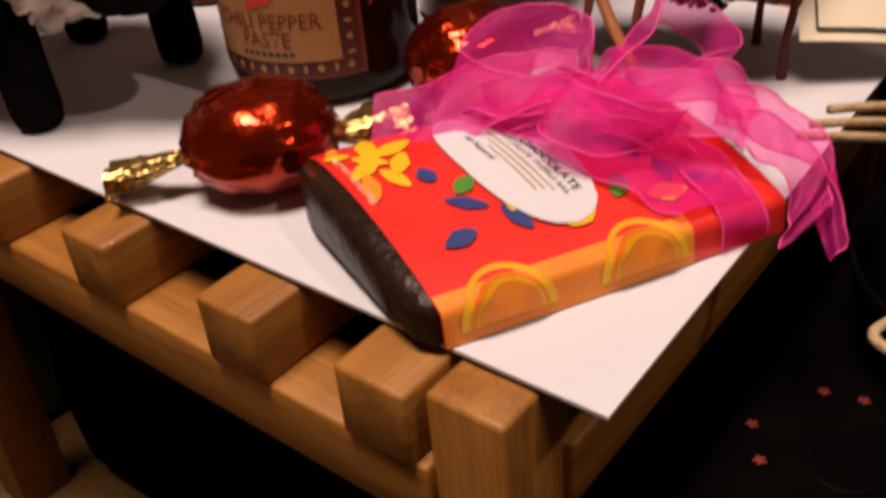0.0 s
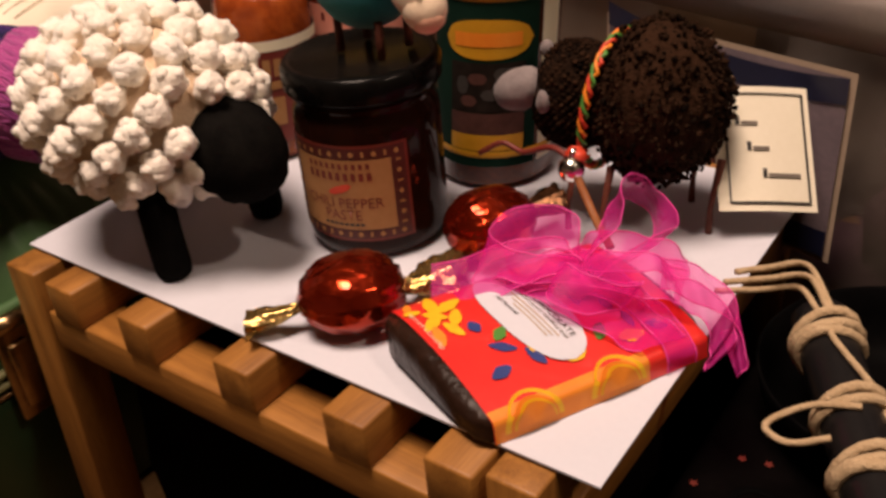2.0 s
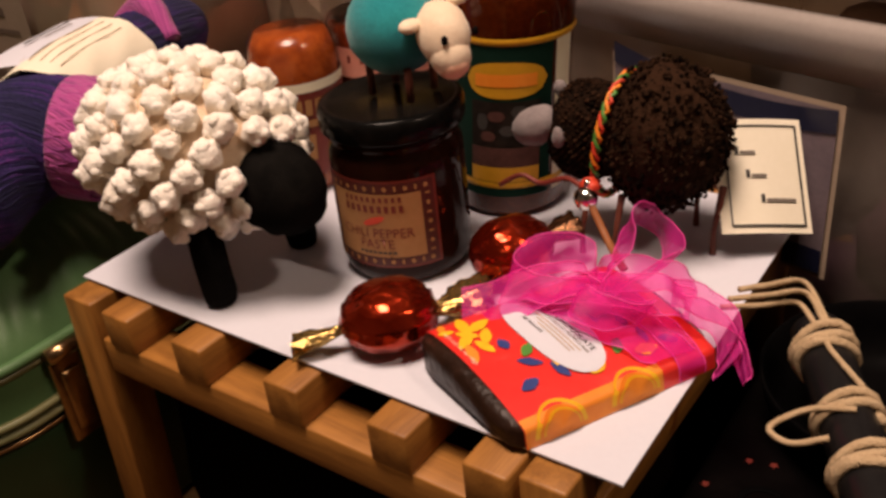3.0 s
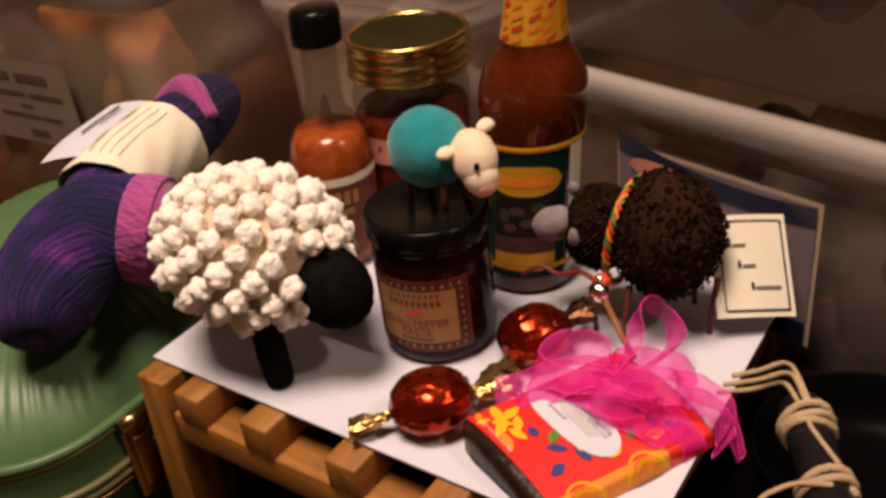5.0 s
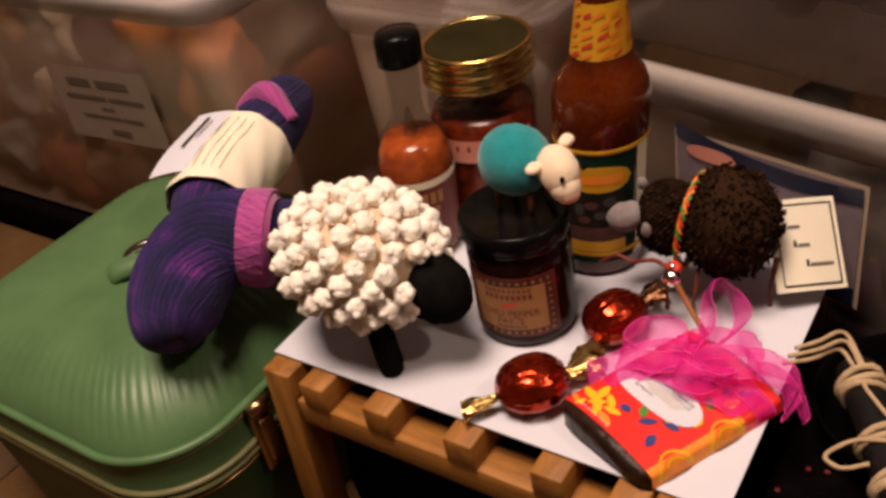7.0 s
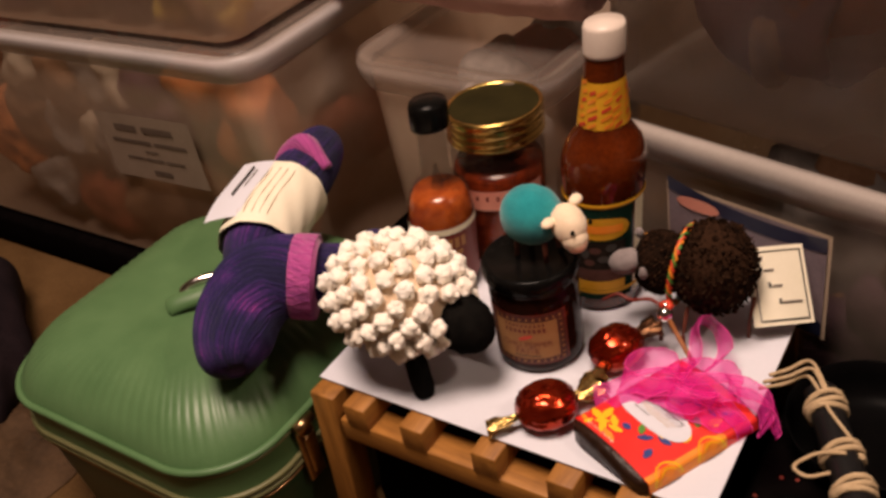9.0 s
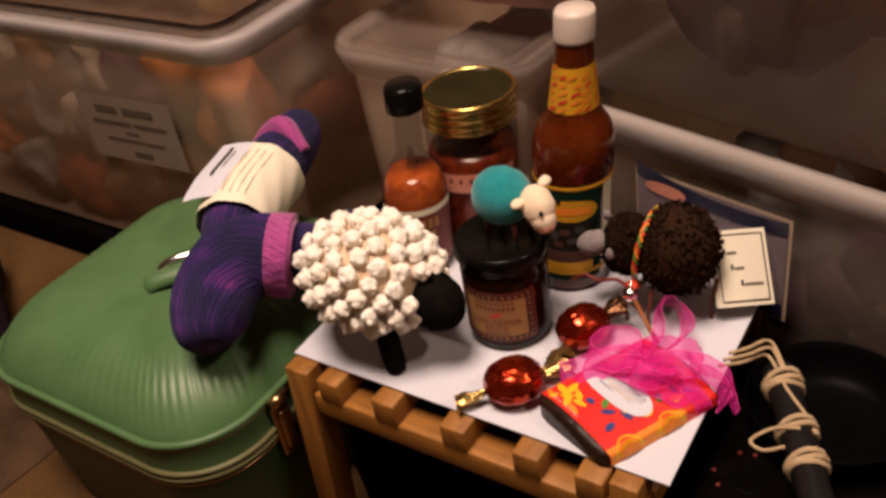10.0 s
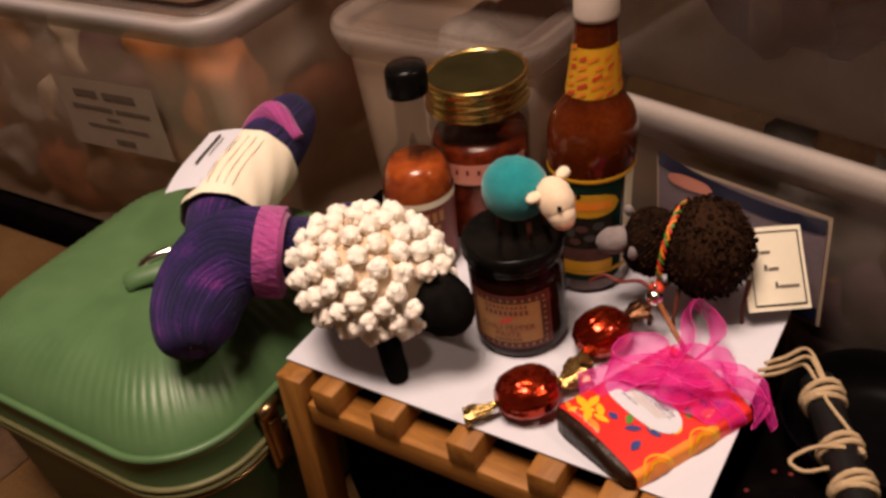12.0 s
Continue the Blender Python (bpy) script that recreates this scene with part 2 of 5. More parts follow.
def part(name, bm, material, parent=None, label="", smooth=True):
    ob = new(name, mesh_of(name, bm, material, smooth))
    if parent:
        ob.parent = parent
        off = Matrix.Identity(4)
        p = parent
        while p:
            off = off @ Matrix.Translation(p.location)
            p = p.parent
        ob.matrix_parent_inverse = off.inverted()
    if label:
        tagged(ob, label)
    return ob


def merge(*bms):
    out = bmesh.new()
    for b in bms:
        me = bpy.data.meshes.new("tmp")
        b.to_mesh(me)
        b.free()
        out.from_mesh(me)
        bpy.data.meshes.remove(me)
    return out


def slot(bm, i):
    for f in bm.faces:
        f.material_index = i
    return bm


def box(x0, x1, y0, y1, z0, z1, bevel=0.001, seg=2):
    bm = bmesh.new()
    bmesh.ops.create_cube(bm, size=1)
    for v in bm.verts:
        v.co = Vector((x0 + (v.co.x + 0.5) * (x1 - x0), y0 + (v.co.y + 0.5) * (y1 - y0), z0 + (v.co.z + 0.5) * (z1 - z0)))
    if bevel:
        bmesh.ops.bevel(bm, geom=bm.edges[:], offset=bevel, segments=seg, affect="EDGES", profile=0.5)
    return bm


def moved(bm, m):
    bm.transform(m)
    return bm


def turned(profile, cx=0.0, cy=0.0, seg=48, a0=None, a1=None):
    """A profile of (radius, height) turned round the upright at (cx, cy); with a0, a1 (degrees) only a sector."""
    bm = bmesh.new()
    rows = []
    whole = a0 is None
    n = seg if whole else seg + 1
    for r, z in profile:
        row = []
        for i in range(n):
            a = 2 * math.pi * i / seg if whole else radians(a0 + (a1 - a0) * i / seg)
            row.append(bm.verts.new((cx + r * math.cos(a), cy + r * math.sin(a), z)))
        rows.append(row)
    for a, b in zip(rows, rows[1:]):
        for i in range(seg if whole else n - 1):
            j = (i + 1) % n
            bm.faces.new((a[i], a[j], b[j], b[i]))
    if whole:
        bmesh.ops.remove_doubles(bm, verts=bm.verts[:], dist=1e-6)
    return bm


def blob(centre, radii, seg=24, rings=16, rough=0.0, scale=60.0, turn=None):
    bm = bmesh.new()
    bmesh.ops.create_uvsphere(bm, u_segments=seg, v_segments=rings, radius=1)
    for v in bm.verts:
        d = v.co.normalized()
        p = Vector((d.x * radii[0], d.y * radii[1], d.z * radii[2]))
        if rough:
            p += d * rough * noise.noise(p * scale + Vector(centre) * 50)
        v.co = (turn @ p if turn else p) + Vector(centre)
    return bm


def spline(pts, n=12):
    P = [Vector(p) for p in pts]
    P = [2 * P[0] - P[1]] + P + [2 * P[-1] - P[-2]]
    out = []
    for i in range(1, len(P) - 2):
        for k in range(n):
            t = k / n
            a, b, c, d = P[i - 1:i + 3]
            out.append(0.5 * (2 * b + (c - a) * t + (2 * a - 5 * b + 4 * c - d) * t * t + (3 * b - a - 3 * c + d) * t ** 3))
    out.append(P[-2])
    return out


def frames_along(path):
    """Tangent and two sides at each point of a path, carried along without twist."""
    out = []
    side = None
    for i, p in enumerate(path):
        t = (path[min(i + 1, len(path) - 1)] - path[max(i - 1, 0)]).normalized()
        if side is None:
            side = t.orthogonal().normalized()
        side = (side - t * side.dot(t)).normalized()
        out.append((p, t, side, t.cross(side)))
    return out


def tube(path, radius, seg=8, flat=1.0):
    bm = bmesh.new()
    rows = []
    fr = frames_along(path)
    for i, (p, t, u, w) in enumerate(fr):
        r = radius(i / (len(fr) - 1)) if callable(radius) else radius
        rows.append([bm.verts.new(p + u * r * math.cos(2 * math.pi * k / seg) + w * r * flat * math.sin(2 * math.pi * k / seg)) for k in range(seg)])
    for a, b in zip(rows, rows[1:]):
        for k in range(seg):
            bm.faces.new((a[k], a[(k + 1) % seg], b[(k + 1) % seg], b[k]))
    bm.faces.new(rows[0][::-1])
    bm.faces.new(rows[-1])
    return bm


def sheet(path, across, width, ripple=0.0, waves=3.0, n=6):
    """A strip of cloth along a path; across: the strip's cross direction at its start and end."""
    bm = bmesh.new()
    rows = []
    a, b = Vector(across[0]).normalized(), Vector(across[1]).normalized()
    m = len(path) - 1
    for i, p in enumerate(path):
        f = i / m
        w = (a * (1 - f) + b * f).normalized()
        up = (path[min(i + 1, m)] - path[max(i - 1, 0)]).normalized().cross(w)
        wd = width(f) if callable(width) else width
        rows.append([bm.verts.new(p + w * wd * (k / n - 0.5) + up * ripple * math.sin(waves * 6.28 * f + 4 * k / n + 1.3 * math.sin(7 * f))) for k in range(n + 1)])
    for r, s in zip(rows, rows[1:]):
        for k in range(n):
            bm.faces.new((r[k], r[k + 1], s[k + 1], s[k]))
    return bm, [Vector(r[0].co) for r in rows], [Vector(r[-1].co) for r in rows]


def text_mesh(words, size, place):
    """Letters as a thin mesh; place maps (x, y) on the label, centred, to the surface."""
    cu = bpy.data.curves.new("t", "FONT")
    cu.body, cu.size, cu.align_x, cu.align_y, cu.resolution_u = words, size, "CENTER", "CENTER", 2
    ob = bpy.data.objects.new("t", cu)
    scene.collection.objects.link(ob)
    bpy.context.view_layer.update()
    me = bpy.data.meshes.new_from_object(ob.evaluated_get(bpy.context.evaluated_depsgraph_get()))
    bpy.data.objects.remove(ob)
    bm = bmesh.new()
    bm.from_mesh(me)
    bpy.data.meshes.remove(me)
    for v in bm.verts:
        v.co = place(v.co.x, v.co.y)
    return bm


def flat_shape(points, place):
    """A filled outline of (x, y) laid on a surface by place."""
    bm = bmesh.new()
    bm.faces.new([bm.verts.new(place(x, y)) for x, y in points])
    bmesh.ops.triangulate(bm, faces=bm.faces[:])
    return bm


def grid_shape(w, h, place, nx=8, ny=4, cx=0.0, cy=0.0, round_end=False):
    bm = bmesh.new()
    rows = []
    for j in range(ny + 1):
        row = []
        for i in range(nx + 1):
            x, y = i / nx - 0.5, j / ny - 0.5
            k = math.sqrt(max(0.0, 1 - (2 * abs(x)) ** 2.6)) if round_end else 1.0
            row.append(bm.verts.new(place(cx + x * w, cy + y * h * max(k, 0.02))))
        rows.append(row)
    for a, b in zip(rows, rows[1:]):
        for i in range(nx):
            bm.faces.new((a[i], a[i + 1], b[i + 1], b[i]))
    return bm


def round_cylinder(cx, cy, r, z, mid):
    """Maps label coordinates to an upright cylinder; mid: the direction (degrees) the label faces."""
    def place(x, y):
        a = radians(mid) + x / r
        return Vector((cx + r * math.cos(a), cy + r * math.sin(a), z + y))
    return place


def lean_all(t, kx, ky, dx, dy, z0):
    """Sets every part of an upright thing a touch off plumb, from its base up."""
    for ob in t.children_recursive:
        for v in ob.data.vertices:
            v.co.x += dx + kx * (v.co.z - z0)
            v.co.y += dy + ky * (v.co.z - z0)


H = 0.19  # height of the paper on the wooden stand

# ---- the room ----


def room():
    def slab(name, b, m):
        tagged(part(name, box(*b, bevel=0), m, smooth=False), kind="structure")
    slab("floor", (-2.2, 2.2, -2.4, 1.2, -0.05, 0), CARPET)
    slab("ceiling", (-2.2, 2.2, -2.4, 1.2, 2.4, 2.45), WALL)
    slab("wall_north", (-2.2, 2.2, 1.2, 1.3, 0, 2.4), WALL)
    slab("wall_south", (-2.2, 2.2, -2.5, -2.4, 0, 2.4), WALL)
    slab("wall_west", (-2.3, -2.2, -2.4, 1.2, 0, 2.4), WALL)
    slab("wall_east", (2.2, 2.3, -2.4, 1.2, 0, 2.4), WALL)


room()

# ---- wooden stand and paper ----


def wooden_stand():
    t = thing("wooden_stand", "small varnished pine stand with a slatted top", "stand")
    top = H - 0.002
    for x, lean, w, y0 in ((0.001, -0.014, 0.0205, -0.0135), (0.2465, 0.0, 0.018, -0.011)):
        for y in (y0, 0.216):
            bm = box(x, x + w, y, y + 0.022, 0, top, 0.0012)
            for v in bm.verts:
                v.co.x += lean * (1 - v.co.z / top)
            part("leg", bm, WOODZ, t)
    for x in (0.0305, 0.0775, 0.132, 0.1845, 0.2262):
        part("slat", box(x, x + 0.0182, -0.0145, 0.238, top - 0.0185, top, 0.0012), WOOD, t)
    for y in (-0.013, 0.2165):
        part("rail", box(0.0225, 0.247, y, y + 0.021, top - 0.037, top - 0.0185, 0.001), WOODX, t)
    for x in (0.003, 0.249):
        part("side_rail", box(x, x + 0.018, 0.0085, 0.216, top - 0.037, top - 0.019, 0.001), WOOD, t)


def paper_sheet():
    bm = box(0, 0.279, 0, 0.2, H - 0.0006, H + 0.0002, 0)
    for v in bm.verts:
        v.co.x -= 0.02 * v.co.y
    ob = part("paper_sheet", bm, PAPER, smooth=False)
    tagged(ob, "plain white sheet of paper covering the slatted stand", "paper")


wooden_stand()
paper_sheet()

# ---- soft toys, each one plain mesh ----


def sphere_points(n):
    g = math.pi * (3 - math.sqrt(5))
    for i in range(n):
        z = 1 - 2 * (i + 0.5) / n
        r = math.sqrt(1 - z * z)
        yield Vector((r * math.cos(g * i), r * math.sin(g * i), z))


def white_sheep():
    c = Vector((0.057, 0.037, H + 0.063))
    R = (0.0445, 0.036, 0.0318)
    bits = [slot(blob(c, R, 40, 26, 0.001, 300), 2)]
    for d in sphere_points(120):
        if d.x > 0.93 and d.z < 0.3:
            continue
        p = c + Vector((d.x * R[0], d.y * R[1], d.z * R[2])) * (1.13 + random.uniform(-0.02, 0.02))
        s = random.uniform(0.0056, 0.0066)
        tw = Euler((random.random() * 6, random.random() * 6, random.random() * 6)).to_matrix()
        bits.append(blob(p, (s, s * 0.95, s * 0.9), 12, 9, 0.0012, 300, tw))
        for q in sphere_points(9):
            bits.append(blob(p + tw @ q * s * 0.7, (s * 0.44, s * 0.52, s * 0.38), 7, 5, 0.0005, 600, tw))
    head = Matrix.Rotation(radians(35), 3, "Y")
    bits.append(slot(blob(c + Vector((0.0475, 0.001, -0.011)), (0.0225, 0.0185, 0.019), 28, 18, 0.001, 300, head), 1))
    for x, y in ((0.08, 0.015), (0.078, 0.07), (0.03, 0.066)):
        path = [Vector((x, y, H + 0.0006)), Vector((x, y, H + 0.002)), Vector((x, y, H + 0.006)), Vector((x * 0.95 + 0.003, y, H + 0.018)), Vector((x * 0.9 + 0.005, y * 0.95 + 0.002, H + 0.045))]
        bits.append(slot(tube(path, lambda f: 0.0045 if f < 0.1 else (0.0068 if f < 0.3 else 0.0076), 14), 1))
    ob = part("toy_sheep", merge(*bits), [WOOL, FELT, WOOLBODY])
    tagged(ob, "cream bobble-knit toy sheep with black felt head and legs", "toy")


def dark_sheep():
    c = Vector((0.2285, 0.144, H + 0.053))
    R = (0.0265, 0.0255, 0.031)
    bits = [blob(c, R, 32, 22, 0.002, 90)]
    for i, d in enumerate(sphere_points(2400)):
        p = c + Vector((d.x * R[0], d.y * R[1], d.z * R[2])) * random.uniform(0.97, 1.05) + Vector((random.uniform(-1, 1), random.uniform(-1, 1), random.uniform(-1, 1))) * 0.0018
        s = random.uniform(0.0004, 0.0012)
        bits.append(blob(p, (s, s * random.uniform(0.6, 2.2), s), 6, 4, 0.001, 500))
    hc = Vector((0.197, 0.138, H + 0.053))
    HR = (0.019, 0.019, 0.022)
    bits.append(blob(hc, HR, 24, 16, 0.002, 120))
    for d in sphere_points(1000):
        if d.x < -0.55 and d.z > -0.4:
            continue
        p = hc + Vector((d.x * HR[0], d.y * HR[1], d.z * HR[2]))
        s = random.uniform(0.0004, 0.0011)
        bits.append(blob(p, (s, s * random.uniform(0.6, 2.2), s), 6, 4, 0.001, 500))
    bits.append(slot(blob((0.1765, 0.128, H + 0.0555), (0.0125, 0.0088, 0.0085), 20, 14, 0.0008, 300, Matrix.Rotation(radians(-25), 3, "Y")), 1))
    bits.append(slot(blob((0.192, 0.119, H + 0.056), (0.003, 0.0025, 0.0045), 10, 8, 0.0006, 300), 1))
    bits.append(slot(blob((0.178, 0.147, H + 0.066), (0.003, 0.003, 0.004), 10, 8, 0.0006, 300), 1))
    for x, y in ((0.201, 0.122), (0.217, 0.121), (0.252, 0.145), (0.236, 0.166)):
        bits.append(slot(tube([Vector((x, y, H + 0.0006)), Vector((x, y, H + 0.012)), Vector((x + 0.002, y + 0.003, H + 0.032))], lambda f: 0.0015 + 0.0004 * math.sin(9 * f), 10), 2))
    ob = part("toy_sheep", merge(*bits), [DARKWOOL, GREYWOOL, PEG])
    tagged(ob, "dark brown woolly toy sheep with a grey felt face", "toy")


def teal_lamb():
    z = H + 0.0785
    bits = [blob((0.132, 0.092, z + 0.0275), (0.0205, 0.0185, 0.0192), 28, 20, 0.0008, 260)]
    nose = Vector((0.5, -0.3, -0.81)).normalized()
    tilt = Vector((0, 0, -1)).rotation_difference(nose).to_matrix()
    hc = Vector((0.1595, 0.0885, z + 0.0285))
    bits.append(slot(blob(hc, (0.0108, 0.0106, 0.0135), 22, 16, 0.0006, 300, tilt), 1))
    bits.append(slot(blob(hc + nose * 0.0085, (0.0084, 0.0084, 0.0092), 18, 14, 0.0004, 300, tilt), 1))
    bits.append(slot(blob(hc + nose * 0.0142, (0.0062, 0.006, 0.0042), 16, 12, 0.0003, 300, tilt), 2))
    for e in ((-0.0085, -0.0095, 0.005), (0.0005, 0.0105, 0.0115)):
        d = Vector(e)
        bits.append(slot(blob(hc + d, (0.004, 0.0055, 0.0028), 12, 8, 0.0004, 300), 1))
    for e in ((0.0073, -0.0092, 0.001), (0.0122, 0.0045, 0.0012)):
        bits.append(slot(blob(hc + Vector(e), (0.0014, 0.0014, 0.0018), 10, 8), 3))
    for x, y in ((0.123, 0.084), (0.123, 0.1), (0.144, 0.083), (0.144, 0.1)):
        bits.append(slot(tube([Vector((x, y, z)), Vector((x, y, z + 0.006)), Vector((x, y, z + 0.014))], 0.0016, 8), 4))
    ob = part("toy_lamb", merge(*bits), [TEAL, CREAMFELT, PINKFELT, FELT, PEG])
    tagged(ob, "small teal felted toy lamb standing on a jar lid", "toy")


white_sheep()
dark_sheep()
teal_lamb()


def collar():
    t = thing("yarn_collar", "red and green twisted yarn collar with a silver bell", "collar")
    c = Vector((0.212, 0.141, H + 0.052))
    pts = [c + Vector((0.003 * math.sin(a) - 0.002, 0.0235 * math.cos(a), 0.0275 * math.sin(a))) for a in [k * math.pi / 12 for k in range(25)]]
    for k, m in enumerate((REDINK, GREENPRINT, ORANGEPRINT)):
        p = [v + Vector((0.0015 * math.cos(1.2 * i + 2.1 * k), 0.0012 * math.sin(1.2 * i + 2.1 * k), 0.001 * math.sin(1.2 * i + 2.1 * k))) for i, v in enumerate(spline(pts, 3))]
        part("strand", tube(p, 0.00085, 6), m, t)
    b = Vector((0.21, 0.1085, H + 0.036))
    part("bell", merge(blob(b, (0.0052, 0.0052, 0.0052)), tube([b + Vector((0, 0, 0.004)), b + Vector((0, 0.002, 0.008))], 0.0012, 8)), SILVER, t, "small silver bell")
    part("strap", tube(spline([b + Vector((0.002, -0.001, 0)), b + Vector((0.011, -0.006, -0.01)), b + Vector((0.02, -0.014, -0.014)), b + Vector((0.028, -0.022, -0.015))], 6), 0.0016, 8, 0.5), STRAP, t, "orange brown strap")
    part("bow", tube(spline([b + Vector((-0.001, 0.003, 0.002)), b + Vector((-0.012, 0.006, 0.004)), b + Vector((-0.026, 0.008, -0.002)), b + Vector((-0.036, 0.008, 0.0)), b + Vector((-0.045, 0.004, -0.005))], 6), 0.0012, 8), REDPRINT, t)
    part("knot", blob(b + Vector((0.0, 0.004, 0.004)), (0.0045, 0.0035, 0.0035), 14, 10, 0.0015, 400), REDINK, t)


collar()


def paper_tag():
    t = thing("paper_tag", "cream paper tag with a thin black border", "tag")
    o = Vector((0.2385, 0.1705, 0.2415))
    u, v = Vector((0.031, 0.025, -0.005)), Vector((0.018, -0.030, -0.036))
    u.normalize()
    v = (v - u * v.dot(u)).normalized()
    n = u.cross(v).normalized()
    if n.z < 0:
        n = -n

    def at(lift):
        return lambda x, y: o + u * (0.02 + x) + v * (0.026 - y) + n * lift
    w, h = 0.0395, 0.0515
    bm = grid_shape(w, h, at(0), 6, 6)
    for q in bm.verts:
        s = (q.co - o).dot(u) / w
        q.co += n * 0.0015 * math.sin(3.1 * s)
    part("card", bm, CARD, t)

    def on(x, y):
        return at(0.0006)(x, y) + n * 0.0015 * math.sin(3.1 * (x + 0.02) / w)
    for x0, y0, ww, hh in ((0.001, 0.0225, 0.032, 0.0007), (0.001, -0.0225, 0.032, 0.0011), (-0.0152, 0, 0.0007, 0.045), (0.0168, 0, 0.0011, 0.045)):
        part("border_line", grid_shape(ww, hh, on, 8, 2, x0, y0), INK, t, smooth=False)
    for x0, y0, count in ((-0.0105, 0.0105, 3), (-0.0065, 0.0, 3), (-0.001, -0.011, 6)):
        part("print_bar", grid_shape(0.0017, 0.0036, on, 2, 2, x0, y0 + 0.0006), INK, t)
        part("print_bar", grid_shape(0.0022 * count, 0.0017, on, 6, 2, x0 + 0.0014 + 0.0011 * count, y0 - 0.0004), GREYINK, t)
    part("string", tube(spline([on(-0.019, 0.024), Vector((0.25, 0.165, 0.247)), Vector((0.248, 0.158, 0.255))], 6), 0.0006, 6), TWINE, t)


paper_tag()

# ---- jars and bottles ----


def chilli_jar():
    x, y = 0.1295, 0.087
    t = thing("chilli_paste_jar", "small glass jar of dark chilli pepper paste with black lid", "jar", place=(x, y, H))
    part("glass", turned([(0, H + 0.0008), (0.025, H + 0.0008), (0.0285, H + 0.003), (0.0295, H + 0.008), (0.0295, H + 0.054), (0.0292, H + 0.058), (0.0278, H + 0.0615), (0.0278, H + 0.0635), (0.0288, H + 0.0648), (0.0275, H + 0.067), (0.0265, H + 0.07), (0, H + 0.07)], x, y, 64), BROWNGLASS, t)
    part("lid", turned([(0.0265, H + 0.0672), (0.0308, H + 0.0672), (0.0314, H + 0.0684), (0.0316, H + 0.075), (0.0306, H + 0.0775), (0.0285, H + 0.0782), (0.027, H + 0.0774), (0, H + 0.0774)], x, y, 64), BLACKLID, t, "black screw lid")
    mid = -76
    for nm, w, h, r, m, cz in (("label", 0.057, 0.0415, 0.0298, REDPRINT, 0), ("label_edge", 0.0547, 0.0393, 0.02995, DARKRED, 0), ("label_panel", 0.0432, 0.0302, 0.0302, TAN, -0.0002)):
        part(nm, grid_shape(w, h, round_cylinder(x, y, r, H + 0.031 + cz, mid), 28, 4), m, t, "tan printed panel" if m is TAN else "")
    flat = round_cylinder(x, y, 0.0304, H + 0.031, mid)

    def on(p, q):
        return flat(p * 1.02, q * 1.1)
    for i in range(12):
        for yy in (0.0158, -0.0158):
            part("border_mark", grid_shape(0.0022 if i % 2 else 0.001, 0.0021, on, 3, 3, (i - 5.5) * 0.0043, yy, bool(i % 2)), TAN, t)
    for j in range(7):
        for xx in (0.0242, -0.0242):
            part("border_mark", grid_shape(0.0021, 0.0019 if j % 2 else 0.0009, on, 3, 3, xx, (j - 3) * 0.0041, bool(j % 2)), TAN, t)
    for i in range(10):
        part("title_mark", grid_shape(0.0014, 0.0021, on, 2, 2, (i - 4.5) * 0.0027, 0.0112), REDPRINT, t)
    for i in range(9):
        part("title_mark", grid_shape(0.0018, 0.003, on, 2, 2, (i - 4) * 0.0031, 0.0072), REDPRINT, t)
    part("chilli_picture", grid_shape(0.01, 0.003, lambda p, q: on(p, q + 0.32 * p), 8, 3, 0.0, 0.0022, True), REDINK, t, "red chilli drawing")
    part("lettering", text_mesh("CHILI PEPPER", 0.0058, lambda p, q: on(p, q - 0.0034)), REDPRINT, t)
    part("lettering", text_mesh("PASTE", 0.0058, lambda p, q: on(p, q - 0.0082)), REDPRINT, t)
    for i in range(8):
        part("small_print", grid_shape(0.0016, 0.0011, on, 2, 1, (i - 3.5) * 0.0022, -0.0118), INK, t)


def sauce_bottle():
    x, y = 0.0345, 0.131
    t = thing("hot_sauce_bottle", "clear bottle of orange hot sauce with black cap", "bottle", place=(x, y, H))
    part("sauce", turned([(0, H + 0.002), (0.0215, H + 0.002), (0.0232, H + 0.006), (0.0232, H + 0.068), (0.0215, H + 0.077), (0.018, H + 0.084), (0, H + 0.0845)], x, y, 48), ORANGE, t, "orange hot sauce")
    g = part("glass", turned([(0, H + 0.0008), (0.022, H + 0.0008), (0.0243, H + 0.005), (0.0243, H + 0.068), (0.0225, H + 0.079), (0.017, H + 0.089), (0.0115, H + 0.096), (0.0102, H + 0.104), (0.0102, H + 0.137)], x, y, 48), GLASS, t)
    g.visible_shadow = False
    part("dropper", turned([(0.005, H + 0.083), (0.0035, H + 0.093), (0.0012, H + 0.103), (0.0, H + 0.104)], x, y, 16), GLASS, t)
    part("cap", turned([(0.0105, H + 0.1335), (0.0136, H + 0.1335), (0.0138, H + 0.1355), (0.0138, H + 0.149), (0.0125, H + 0.152), (0.006, H + 0.1532), (0, H + 0.1533)], x, y, 48), BLACKLID, t, "black screw cap")
    part("label", turned([(0.0246, H + 0.012), (0.0246, H + 0.0625)], x, y, 48), REDPRINT, t, "dark red printed label")
    part("label_band", turned([(0.0248, H + 0.0575), (0.0248, H + 0.0625)], x, y, 48), LABEL, t, "cream band")
    on = round_cylinder(x, y, 0.025, H, -62)
    for xx in range(8):
        part("title_mark", grid_shape(0.0036, 0.0085, on, 2, 2, (xx - 3.5) * 0.0052, 0.0495), TAN, t)
    part("title_bar", grid_shape(0.034, 0.004, on, 10, 2, 0, 0.041), TAN, t)
    part("picture", grid_shape(0.03, 0.014, on, 10, 3, 0, 0.028), TAN, t)
    lean_all(t, 0.047, 0.036, -0.006, -0.0045, H)


